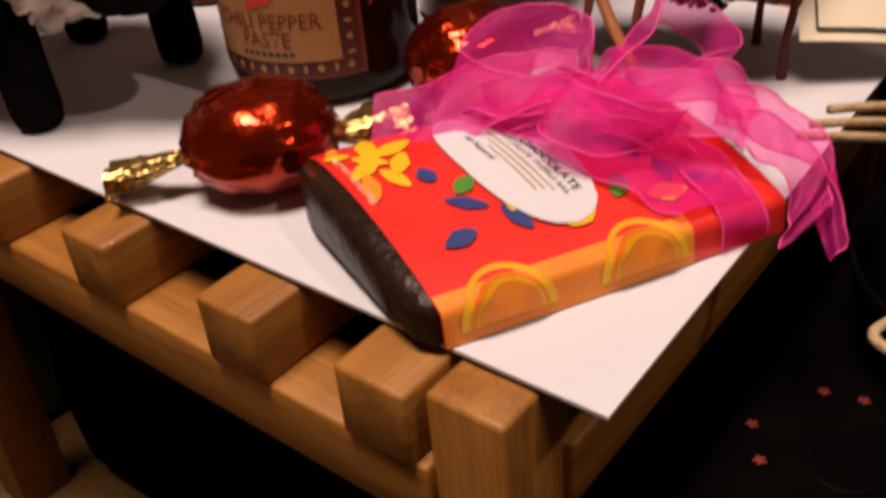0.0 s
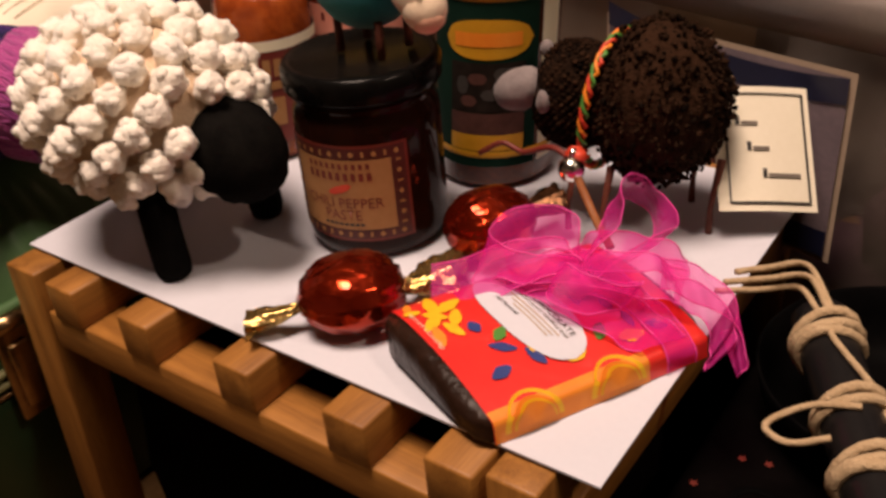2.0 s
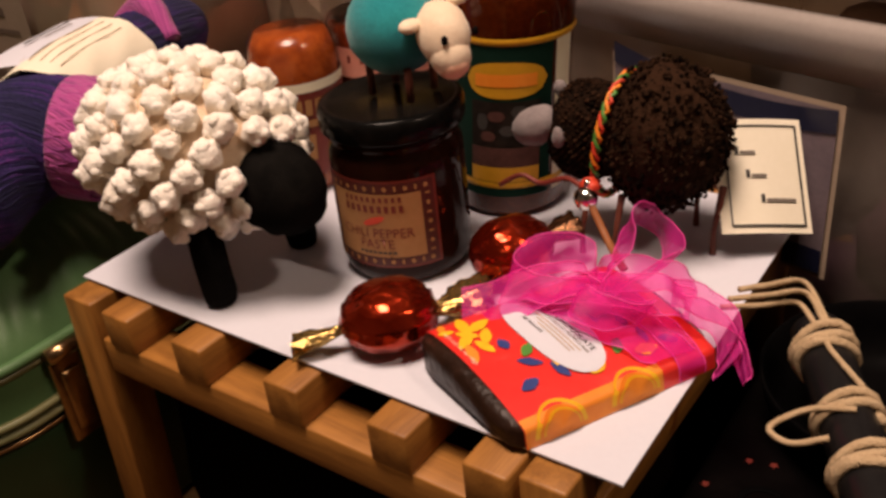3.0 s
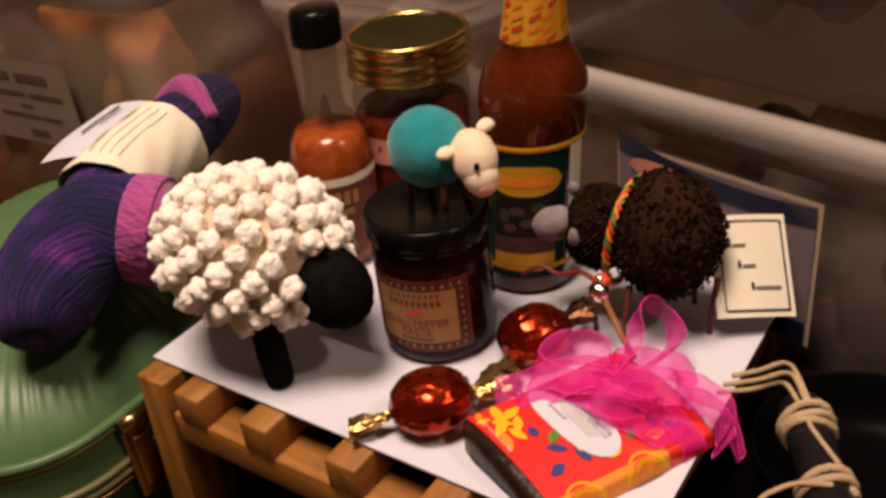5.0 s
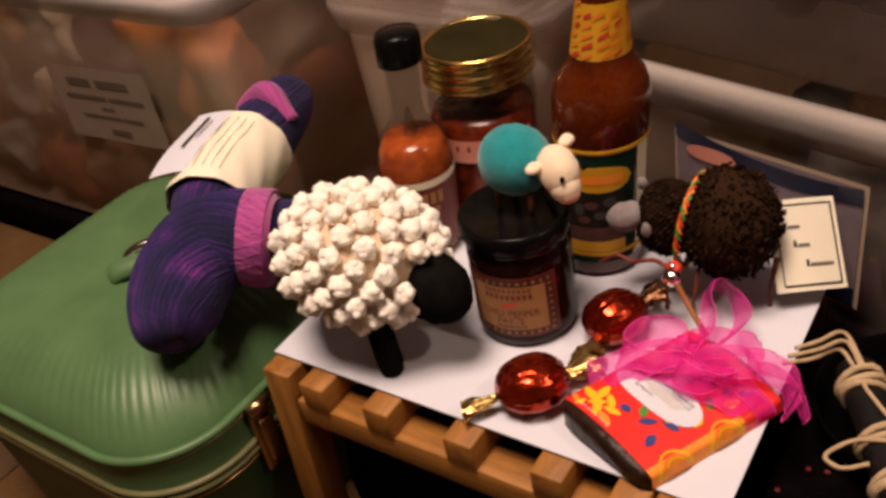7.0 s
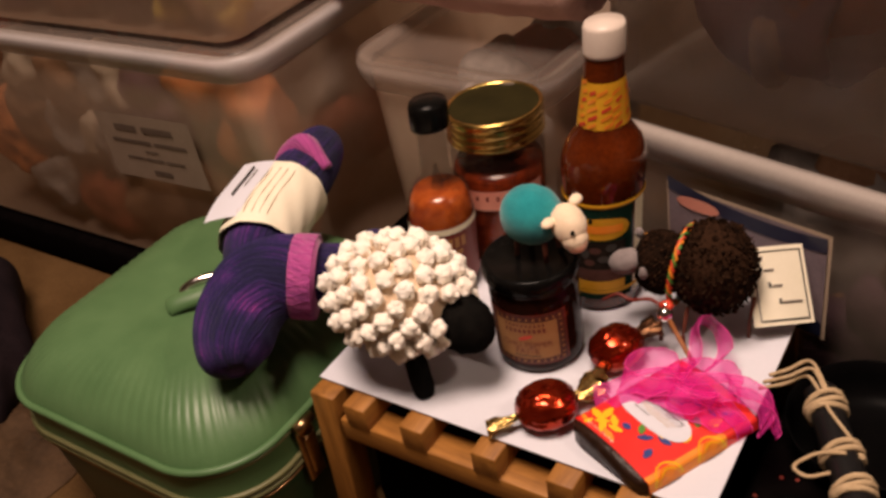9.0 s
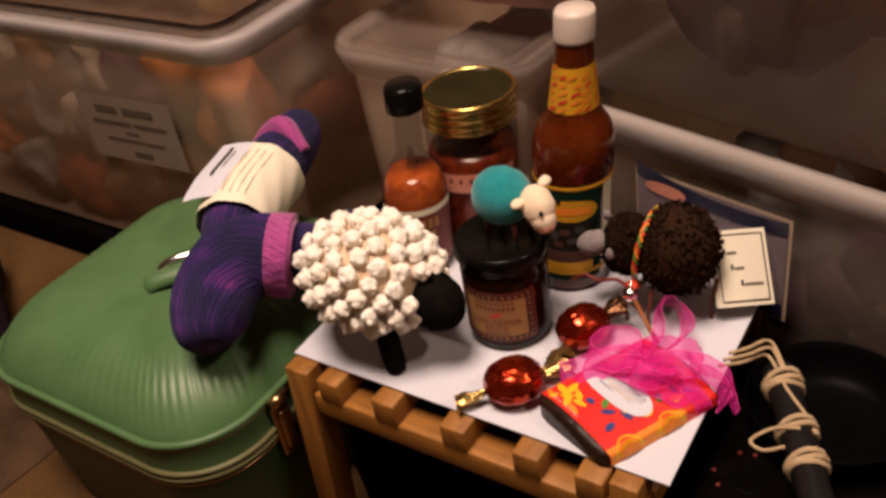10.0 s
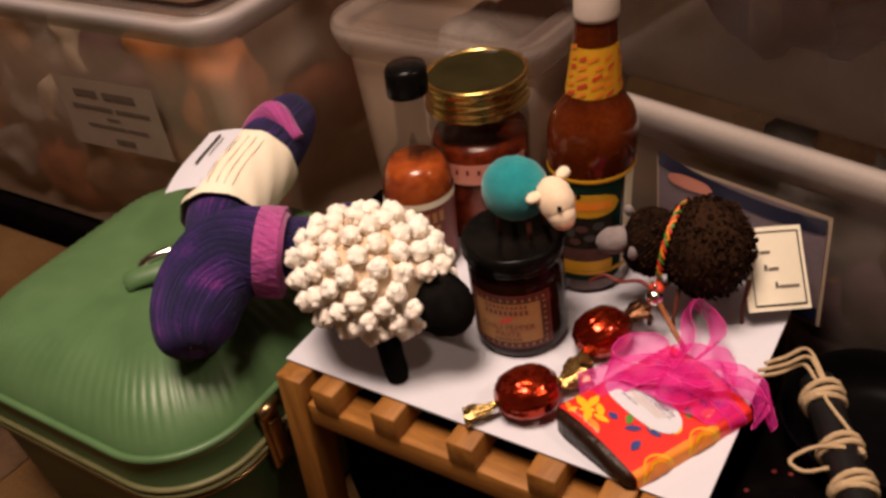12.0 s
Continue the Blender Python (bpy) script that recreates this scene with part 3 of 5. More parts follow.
def salsa_jar():
    x, y = 0.047, 0.1925
    t = thing("salsa_jar", "glass jar of red salsa with a ridged gold lid", "jar", place=(x, y, H))
    part("salsa", turned([(0, H + 0.002), (0.033, H + 0.002), (0.0345, H + 0.008), (0.0345, H + 0.072), (0.033, H + 0.077), (0, H + 0.0775)], x, y, 48), SALSA, t, "red salsa")
    g = part("glass", turned([(0, H + 0.0008), (0.033, H + 0.0008), (0.0358, H + 0.005), (0.036, H + 0.077), (0.0358, H + 0.088), (0.0335, H + 0.094), (0.0335, H + 0.1)], x, y, 48), GLASS, t)
    g.visible_shadow = False
    prof = [(0.0335, H + 0.0985), (0.0362, H + 0.0985), (0.037, H + 0.0998), (0.0362, H + 0.1014)]
    for k in range(2):
        z = H + 0.1014 + 0.0062 * k
        prof += [(0.0352, z + 0.0012), (0.0366, z + 0.003), (0.0366, z + 0.0044), (0.0352, z + 0.006)]
    prof += [(0.0358, H + 0.1165), (0.0366, H + 0.1185), (0.0366, H + 0.12), (0.0355, H + 0.1212), (0.0342, H + 0.1215), (0.0332, H + 0.1202)]
    part("lid", turned(prof, x, y, 64), GOLD, t, "ridged gold lid")
    part("lid_top", turned([(0.0333, H + 0.1203), (0.031, H + 0.1194), (0, H + 0.1194)], x, y, 64), GOLDTOP, t, "gold lid top coloured as its dark reflection")
    on = round_cylinder(x, y, 0.0363, H, -62)
    part("label", grid_shape(0.075, 0.016, on, 24, 2, 0, 0.059), PINKLABEL, t, "pink paper label")
    for k in range(5):
        part("print_mark", grid_shape(0.002, 0.004, round_cylinder(x, y, 0.0365, H, -62), 2, 2, (k - 2) * 0.008, 0.061), REDPRINT, t)
    lean_all(t, 0.043, 0.034, -0.0045, -0.0035, H)


def tall_bottle():
    x, y = 0.1485, 0.164
    t = thing("pepper_sauce_bottle", "tall bottle of amber pepper sauce with white cap", "bottle", place=(x, y, H))
    part("glass", turned([(0, H + 0.0008), (0.0245, H + 0.0008), (0.0268, H + 0.004), (0.027, H + 0.088), (0.0278, H + 0.096), (0.0284, H + 0.104), (0.0283, H + 0.11), (0.0272, H + 0.117), (0.0248, H + 0.1235), (0.0212, H + 0.129), (0.0182, H + 0.1335), (0.0169, H + 0.138), (0.0128, H + 0.172), (0.012, H + 0.188)], x, y, 64), AMBER, t)
    part("neck_label", turned([(0.0171, H + 0.1378), (0.0169, H + 0.1395), (0.0135, H + 0.168)], x, y, 48), YELLOW, t, "yellow neck label")
    for i in range(26):
        a, z = -62 + 31 * (i % 5 - 2) + random.uniform(-8, 8), 0.1405 + 0.0054 * (i // 5)
        r = 0.0171 - (z - 0.138) * 0.119 + 0.0002
        part("print_mark", grid_shape(random.uniform(0.004, 0.0075), 0.0026, lambda p, q, f=round_cylinder(x, y, r + 0.0004, H, a), z=z: f(p, z + (q - z) + 0.5 * p), 3, 1, 0, z), ORANGEPRINT if i % 3 else REDINK, t)
    part("cap", turned([(0.0115, H + 0.183), (0.0132, H + 0.183), (0.0133, H + 0.185), (0.0133, H + 0.2), (0.0123, H + 0.203), (0, H + 0.2035)], x, y, 48), WHITECAP, t, "white screw cap")
    part("label", turned([(0.0273, H + 0.012), (0.0273, H + 0.086)], x, y, 64, -160, -20), DARKGREEN, t, "dark green printed label")
    part("label_back", turned([(0.0273, H + 0.012), (0.0273, H + 0.086)], x, y, 12, -16, 8), LABEL, t)
    on = round_cylinder(x, y, 0.0276, H, -68)
    part("gold_chain", turned([(0.0272, H + 0.0855), (0.0282, H + 0.0872), (0.0276, H + 0.089)], x, y, 64), YELLOW, t)
    part("gold_chain", turned([(0.0274, H + 0.0165), (0.0278, H + 0.018), (0.0274, H + 0.0195)], x, y, 64), YELLOW, t)
    part("title_panel", grid_shape(0.04, 0.017, on, 16, 3, 0, 0.07, True), YELLOW, t, "yellow oval title panel")
    part("title_bar", grid_shape(0.03, 0.006, round_cylinder(x, y, 0.0278, H, -68), 12, 2, 0, 0.07), ORANGEPRINT, t)
    part("picture", grid_shape(0.034, 0.022, on, 14, 3, 0, 0.049), DIMPRINT, t, "dim grey picture of a plant")
    over = round_cylinder(x, y, 0.0278, H, -68)
    for px, py, w, h, m in ((-0.004, 0.053, 0.009, 0.005, MAUVEPRINT), (0.007, 0.055, 0.008, 0.006, INK), (-0.011, 0.05, 0.006, 0.008, INK), (0.002, 0.046, 0.009, 0.005, INK), (0.01, 0.045, 0.007, 0.006, MAUVEPRINT), (-0.008, 0.043, 0.008, 0.005, MAUVEPRINT)):
        part("picture_mark", grid_shape(w, h, over, 6, 2, px, py, True), m, t)
    part("picture", grid_shape(0.034, 0.010, on, 14, 2, 0, 0.0325), MAUVEPRINT, t)
    part("text_panel", grid_shape(0.034, 0.0075, on, 14, 2, 0, 0.0237), YELLOW, t)
    lean_all(t, 0.058, 0.045, -0.007, -0.0055, H)


chilli_jar()
sauce_bottle()
salsa_jar()
tall_bottle()

# ---- sweets and the chocolate bar ----


def crumpled_tail(p, d, length, w):
    d = Vector(d).normalized()
    s = d.cross(Vector((0, 0, 1))).normalized()
    bm = bmesh.new()
    rows = []
    for i in range(7):
        f = i / 6
        r = w * (0.28 + 0.72 * f)
        rows.append([bm.verts.new(Vector(p) + d * length * f + s * r * math.cos(a) * (1 + 0.25 * math.sin(5 * a + 9 * f)) + Vector((0, 0, 0.62 * r * math.sin(a) + 0.0012 * math.sin(7 * a)))) for a in [k * math.pi / 10 for k in range(20)]])
    for a, b in zip(rows, rows[1:]):
        for k in range(20):
            bm.faces.new((a[k], a[(k + 1) % 20], b[(k + 1) % 20], b[k]))
    bm.faces.new(rows[0])
    return bm


def sweet(c, radii, yaw, tails, seed):
    t = thing("wrapped_sweet", "round sweet in shiny red foil with twisted gold ends", "sweet", "wrapped sweets")
    tw = Matrix.Rotation(radians(yaw), 3, "Z")
    bm = blob(c, radii, 40, 28, 0.0007, 150 + seed, tw)
    for v in bm.verts:
        d = v.co - Vector(c)
        a = tw.inverted() @ d
        v.co += d.normalized() * 0.0008 * math.sin(17 * math.atan2(a.y, a.z)) * min(1, abs(a.x) / radii[0] * 1.4)
        v.co.z = max(v.co.z, H + 0.0006)
    part("foil", bm, FOIL, t, "red foil")
    for p, d, ln, w, foil, look_of in tails:
        bm = crumpled_tail(p, d, ln, w)
        for v in bm.verts:
            v.co.z = max(v.co.z, H + 0.0006)
        part("twist", bm, foil, t, look_of)


sweet((0.166, 0.027, H + 0.0138), (0.0195, 0.018, 0.0138), 45, (((0.153, 0.013, H + 0.011), (-0.7, -0.55, -0.25), 0.021, 0.0065, GOLDFOIL, "gold twisted wrapper end"), ((0.178, 0.041, H + 0.011), (0.35, 0.85, -0.1), 0.018, 0.0105, GOLDFOIL, "gold twisted wrapper end")), 0)
sweet((0.184, 0.09, H + 0.0145), (0.0185, 0.0165, 0.0145), 65, (((0.189, 0.102, H + 0.0145), (0.55, 0.8, 0.1), 0.019, 0.0085, DARKFOIL, "dark brown crumpled wrapper end"), ((0.18, 0.075, H + 0.009), (0.1, -0.9, -0.1), 0.014, 0.009, GOLDFOIL, "gold twisted wrapper end")), 7)

BO = Vector((0.2435, -0.003, H + 0.0006))
BL = Vector((math.cos(radians(62)), math.sin(radians(62)), 0))
BW = Vector((math.cos(radians(157.5)), math.sin(radians(157.5)), 0))
BAR_W, BAR_H, BAR_L = 0.0625, 0.0168, 0.079


def bar_point(s, u):
    """s along the bar, u along the wrapper's girth from the low right side over the top to the left."""
    side = 0.0078
    if u < side:
        w, z = 0.0008 * (u / side), u
    elif u < side + 0.05:
        f = (u - side) / 0.05
        w = 0.0008 + f * BAR_W * 0.985
        z = side + (BAR_H - side) * math.sin(min(1.0, f * 1.35) * math.pi / 2) ** 0.8
        z -= 0.0022 * max(0, (f - 0.8) / 0.2) ** 2
    else:
        f = (u - side - 0.05) / 0.018
        w = BAR_W * 0.99 + 0.0005
        z = (BAR_H - 0.0022) * (1 - min(1, f))
    return BO + BL * s + BW * w + Vector((0, 0, z))


def chocolate_bar():
    t = thing("chocolate_bar", "chocolate bar in a red printed sleeve over dark wrapper", "chocolate bar", place=tuple(BO))
    N, M = 40, 30

    def shell(s0, s1, u0, u1, lift, n=N, m=M, shrink=0.0):
        bm = bmesh.new()
        rows = []
        mid = BO + BW * BAR_W / 2 + Vector((0, 0, BAR_H * 0.4))
        for j in range(m + 1):
            s = s0 + (s1 - s0) * j / m
            row = []
            for i in range(n + 1):
                p = bar_point(s, u0 + (u1 - u0) * i / n)
                o = p - (mid + BL * s)
                o.normalize()
                row.append(bm.verts.new(p + o * lift))
            rows.append(row)
        for a, b in zip(rows, rows[1:]):
            for i in range(n):
                bm.faces.new((a[i], a[i + 1], b[i + 1], b[i]))
        return bm
    part("sleeve", shell(0.002, BAR_L + 0.0035, 0.0, 0.0765, 0), SLEEVE, t, "red paper sleeve")
    # dark wrapper showing at both ends
    bm = bmesh.new()
    rows = []
    for s, k in ((-0.0035, 0.0), (-0.0035, 0.62), (-0.002, 0.86), (0.001, 0.955), (0.004, 0.97), (BAR_L - 0.004, 0.97), (BAR_L + 0.003, 0.93), (BAR_L + 0.007, 0.7), (BAR_L + 0.0075, 0)):
        row = []
        c = BO + BL * s + BW * BAR_W / 2 + Vector((0, 0, BAR_H * 0.42))
        for i in range(49):
            p = bar_point(s, 0.0765 * i / 48)
            q = c + (p - c) * k
            q += (p - c) * 0.03 * noise.noise(p * 260) * (1 if k < 0.96 else 0)
            q.z = max(q.z, H + 0.0006)
            row.append(bm.verts.new(q))
        rows.append(row)
    for a, b in zip(rows, rows[1:]):
        for i in range(49):
            bm.faces.new((a[i], a[(i + 1) % 49], b[(i + 1) % 49], b[i]))
    part("wrapper", bm, PACK, t, "dark brown shiny inner wrapper")
    part("side_panel", shell(0.0022, BAR_L - 0.02, 0.0, 0.0108, 0.00025, 8), ORANGEPRINT, t, "orange side panel")

    def on(lift):
        def place(x, y):
            p = bar_point(y, 0.0085 + x)
            return p + Vector((0, 0, lift)) - BW * lift * (1.0 if x < 0.012 else 0.2)
        return place
    # orange slices along the lower side
    for s in (0.016, 0.047):
        for r, m, lf in ((0.0105, LEAFYELLOW, 0.0005), (0.0086, ORANGEPRINT, 0.0008), (0.0076, LEAFYELLOW, 0.0011), (0.0068, ORANGEPRINT, 0.0014)):
            bm = bmesh.new()
            c = bm.verts.new(on(lf)(-0.0065, s))
            ring = [bm.verts.new(on(lf)(max(-0.0083, -0.0065 + 1.05 * r * math.sin(a)), s + r * math.cos(a))) for a in [k * math.pi / 16 for k in range(17)]]
            for a, b in zip(ring, ring[1:]):
                bm.faces.new((c, a, b))
            part("orange_slice", bm, m, t)
    random.seed(5)

    def leaf(x, y, ln, wd, ang, m):
        ca, sa = math.cos(radians(ang)), math.sin(radians(ang))
        pts = []
        for k in range(12):
            a = 2 * math.pi * k / 12
            px, py = ln / 2 * math.cos(a), wd / 2 * math.sin(a) * (1 - 0.35 * abs(math.cos(a)))
            pts.append((x + px * ca - py * sa, y + px * sa + py * ca))
        part("printed_leaf", flat_shape(pts, on(0.00045 + random.uniform(0, 0.0002))), m, t)
    for x, y, ln, wd, ang, m in ((0.043, 0.013, .012, .0048, 20, LEAFYELLOW), (0.040, 0.0175, .011, .0046, 75, LEAFYELLOW), (0.035, 0.0085, .010, .0042, 60, LEAFYELLOW), (0.029, 0.0065, .009, .004, 15, ORANGEPRINT), (0.0375, 0.011, .008, .004, 130, LEAFYELLOW), (0.034, 0.016, .009, .0042, 40, LEAFYELLOW), (0.030, 0.0125, .008, .004, -20, LEAFYELLOW),
                                 (0.0455, 0.006, .007, .003, 30, ORANGEPRINT), (0.042, 0.0055, .006, .003, 100, LEAFYELLOW), (0.028, 0.0185, .005, .0045, 0, BLUEPRINT), (0.0225, 0.0235, .007, .0038, 60, GREENPRINT), (0.018, 0.021, .0085, .0035, 120, BLUEPRINT),
                                 (0.011, 0.0145, .008, .0036, 80, BLUEPRINT), (0.012, 0.028, .007, .004, 160, BLUEPRINT), (0.0165, 0.03, .008, .004, 30, LEAFYELLOW), (0.045, 0.05, .008, .004, 30, LEAFYELLOW), (0.036, 0.052, .007, .0036, 110, PURPLEPRINT),
                                 (0.026, 0.055, .008, .004, 20, BLUEPRINT), (0.018, 0.045, .007, .0035, 70, PURPLEPRINT), (0.03, 0.063, .008, .004, 140, LEAFYELLOW), (0.02, 0.062, .007, .004, 10, BLUEPRINT), (0.012, 0.052, .007, .004, 50, GREENPRINT), (0.04, 0.064, .007, .004, 60, BLUEPRINT), (0.024, 0.047, .006, .003, 0, LEAFYELLOW), (0.0085, 0.04, .009, .0045, 70, LEAFYELLOW), (0.0075, 0.06, .009, .0045, 95, ORANGEPRINT), (0.016, 0.069, .008, .004, 40, LEAFYELLOW), (0.008, 0.07, .007, .0035, 120, BLUEPRINT), (0.033, 0.07, .007, .0035, 20, PURPLEPRINT), (0.022, 0.038, .004, .0028, 0, ORANGEPRINT), (0.044, 0.072, .007, .0036, 70, LEAFYELLOW), (0.0125, 0.0635, .006, .003, 10, PURPLEPRINT)):
        leaf(x, y, ln, wd, ang, m)
    # white title patch across the top
    pc = (0.0275, 0.038)

    def patch(lift):
        return lambda a, b: on(lift)(pc[0] - a, pc[1] + b)
    part("title_patch", grid_shape(0.041, 0.0235, patch(0.0008), 44, 6, 0, 0, True), PAPER, t, "white oval title patch")
    for words, size, dx, dy, m in (("A SUPER CHOCOLATE", 0.0029, 0.0, 0.0052, INK), ("DARK CHOCOLATE TRUFFLE BAR", 0.0018, 0.001, 0.0027, GREYINK), ("All Natural", 0.0022, -0.004, -0.0044, INK)):
        part("lettering", text_mesh(words, size, lambda a, b, c=dx, d=dy: patch(0.0011)(a + c, b + d)), m, t)
    for w, dx, dy in ((0.022, 0.002, 0.0008), (0.018, 0.003, -0.0008), (0.015, 0.004, -0.0024)):
        part("print_bar", grid_shape(w, 0.0005, patch(0.0011), 8, 1, dx, dy), KRAFT, t)
    part("lettering", text_mesh("NET WT 1.2 oz (35g)", 0.002, lambda a, b: on(0.0007)(0.033 - a, 0.0045 + b)), LABEL, t)


chocolate_bar()


def ribbon_bow():
    t = thing("ribbon_bow", "sheer pink organza ribbon bow tied round the chocolate bar", "ribbon")
    k, tied = 0.057, 0.071

    def strip(pts, across, width, ripple=0.0012, waves=2.0):
        path = [p + 0.0008 * Vector((noise.noise(p * 130), noise.noise(p * 130 + Vector((5, 0, 0))), noise.noise(p * 130 + Vector((0, 5, 0))))) for p in spline(pts, 16)]
        bm, e1, e2 = sheet(path, across, width, ripple, waves, 9)
        for v in bm.verts:
            v.co.z += 0.0006 * noise.noise(v.co * 200)
        ob = part("loop", bm, ORGANZA, t)
        for e in (e1, e2):
            part("hem", tube(e, 0.00024, 5), ORGANZAEDGE, ob)
    # band round the bar
    band = [bar_point(tied, u) + Vector((0, 0, 0.0012)) - BW * (0.001 if u < 0.03 else -0.0006) for u in [0.0765 * i / 14 for i in range(15)]]
    strip(band, (BL, BL), 0.011, 0.0004, 4)
    C = bar_point(k, 0.036) + Vector((0, 0, 0.004))
    part("knot", blob(C, (0.0075, 0.006, 0.0045), 20, 14, 0.002, 300), ORGANZAEDGE, t, "gathered pink knot")
    V = Vector

    def belly(lo, hi):
        return lambda f: lo + hi * math.sin(math.pi * f)
    strip([C, V((0.232, 0.062, 0.219)), V((0.214, 0.052, 0.214)), V((0.194, 0.037, 0.205))], ((-0.3, 0.7, 0.4), (-0.4, 0.7, 0.5)), lambda f: 0.01 + 0.013 * f, 0.0016, 2)
    strip([C, V((0.232, 0.07, 0.224)), V((0.212, 0.066, 0.222)), V((0.203, 0.056, 0.215)), V((0.215, 0.053, 0.212)), V((0.235, 0.058, 0.216)), C], ((-0.3, 0.6, 0.7), (0.3, 0.5, 0.6)), belly(0.008, 0.01), 0.0014, 3)
    strip([bar_point(0.05, 0.05) + V((0, 0, 0.002)), bar_point(0.054, 0.036) + V((0, 0, 0.0025)), bar_point(0.06, 0.022) + V((0, 0, 0.002)), bar_point(0.066, 0.009) + V((0, 0, 0.002))], (BL, BL), belly(0.018, 0.006), 0.0011, 3)
    strip([C, V((0.24, 0.082, 0.224)), V((0.231, 0.106, 0.223)), V((0.229, 0.125, 0.215)), V((0.239, 0.124, 0.209)), V((0.25, 0.102, 0.211)), C], ((0.5, -0.2, 0.8), (0.6, -0.3, 0.6)), belly(0.006, 0.012), 0.0018, 3)
    strip([V((0.214, 0.055, 0.212)), V((0.228, 0.059, 0.216)), V((0.246, 0.063, 0.2185)), V((0.26, 0.07, 0.2155)), V((0.27, 0.075, 0.211))], ((0.35, 0.9, 0.2), (-0.3, 0.9, 0.3)), belly(0.014, 0.005), 0.0014, 2.5)
    strip([V((0.228, 0.074, 0.212)), V((0.24, 0.076, 0.2165)), V((0.254, 0.082, 0.216)), V((0.266, 0.09, 0.209))], ((-0.2, 0.9, 0.3), (-0.3, 0.9, 0.3)), belly(0.01, 0.008), 0.0016, 2)
    strip([V((0.262, 0.075, 0.2145)), V((0.276, 0.081, 0.2095)), V((0.287, 0.08, 0.203)), V((0.291, 0.0755, 0.196)), V((0.2885, 0.071, 0.1925))], ((-0.3, 0.7, 0.5), (-0.6, 0.5, 0.6)), lambda f: 0.012 + 0.003 * f, 0.0016, 3)
    strip([V((0.268, 0.072, 0.2125)), V((0.279, 0.074, 0.2075)), V((0.286, 0.071, 0.2)), V((0.287, 0.067, 0.193))], ((-0.3, 0.7, 0.5), (0.5, 0.6, 0.4)), lambda f: 0.01 + 0.002 * f, 0.0014, 3)
    strip([C, V((0.236, 0.052, 0.2185)), V((0.243, 0.0475, 0.2185)), V((0.255, 0.052, 0.2155)), V((0.258, 0.061, 0.213)), C], ((0.4, 0.4, 0.7), (0.4, 0.6, 0.4)), belly(0.006, 0.008), 0.0012, 3)


ribbon_bow()

# ---- rod wrapped in twine, tin and box beside the stand ----


def twine_rod():
    t = thing("twine_wrapped_rod", "black rod wrapped in natural twine", "rod")
    a, b = Vector((0.303, 0.125, 0.179)), Vector((0.415, -0.082, 0.166))
    part("rod", tube([a + (b - a) * f for f in (0, 0.005, 0.03, 0.3, 0.6, 1)], lambda f: 0.0085 if f < 0.1 else 0.0102, 24), ROD, t)
    d = (b - a).normalized()
    u = d.orthogonal().normalized()
    w = d.cross(u)
    for s0, turns, step in ((0.008, 3.2, 0.0042), (0.047, 2.6, 0.0032), (0.072, 3.2, 0.003)):
        n = int(turns * 16)
        pts = [a + d * (s0 + step * i / 16 + 0.0012 * math.sin(i * 0.5)) + (u * math.cos(i * 2 * math.pi / 16) + w * math.sin(i * 2 * math.pi / 16)) * (0.0112 + 0.0006 * math.sin(i * 0.9)) for i in range(n)]
        part("twine_coil", tube(pts, 0.0019, 7), TWINE, t, "pale natural twine")
    V = Vector
    for pts in ([a + d * 0.02 + V((0, 0, 0.011)), a + d * 0.03 + V((-0.004, 0.004, 0.0115)), a + d * 0.048 + V((0.004, 0.003, 0.0115))],
                [a + d * 0.058 + V((0, 0, 0.0115)), a + d * 0.055 + V((-0.013, -0.006, 0.008)), a + d * 0.057 + V((-0.024, -0.015, 0.004)), a + d * 0.062 + V((-0.018, -0.015, 0.004)), a + d * 0.065 + V((-0.008, -0.008, 0.008))],
                [a + d * 0.012 + V((0, 0, 0.011)), a + V((-0.006, 0.002, 0.015)), V((0.288, 0.107, 0.202)), V((0.277, 0.095, 0.204))],
                [a + d * 0.012 + V((0, 0.003, 0.011)), a + V((-0.008, 0.006, 0.017)), V((0.287, 0.111, 0.204)), V((0.279, 0.1, 0.206))],
                [a + d * 0.01 + V((-0.003, 0, 0.009)), a + V((-0.008, -0.002, 0.012)), V((0.287, 0.102, 0.2)), V((0.276, 0.09, 0.203))]):
        part("twine_strand", tube(spline(pts, 8), 0.0012, 6), TWINE, t)


def black_tin():
    x, y = 0.338, 0.125
    t = thing("black_bowl", "round black bowl with a rolled rim beside the stand", "bowl", place=(x, y, 0.1455))
    part("bowl", turned([(0, 0.1425), (0.035, 0.1425), (0.044, 0.147), (0.05, 0.158), (0.0525, 0.168), (0.0535, 0.1685), (0.054, 0.1675), (0.0515, 0.157), (0.045, 0.144), (0.036, 0.1405), (0, 0.1405)], x, y, 64), BLACKROD, t)


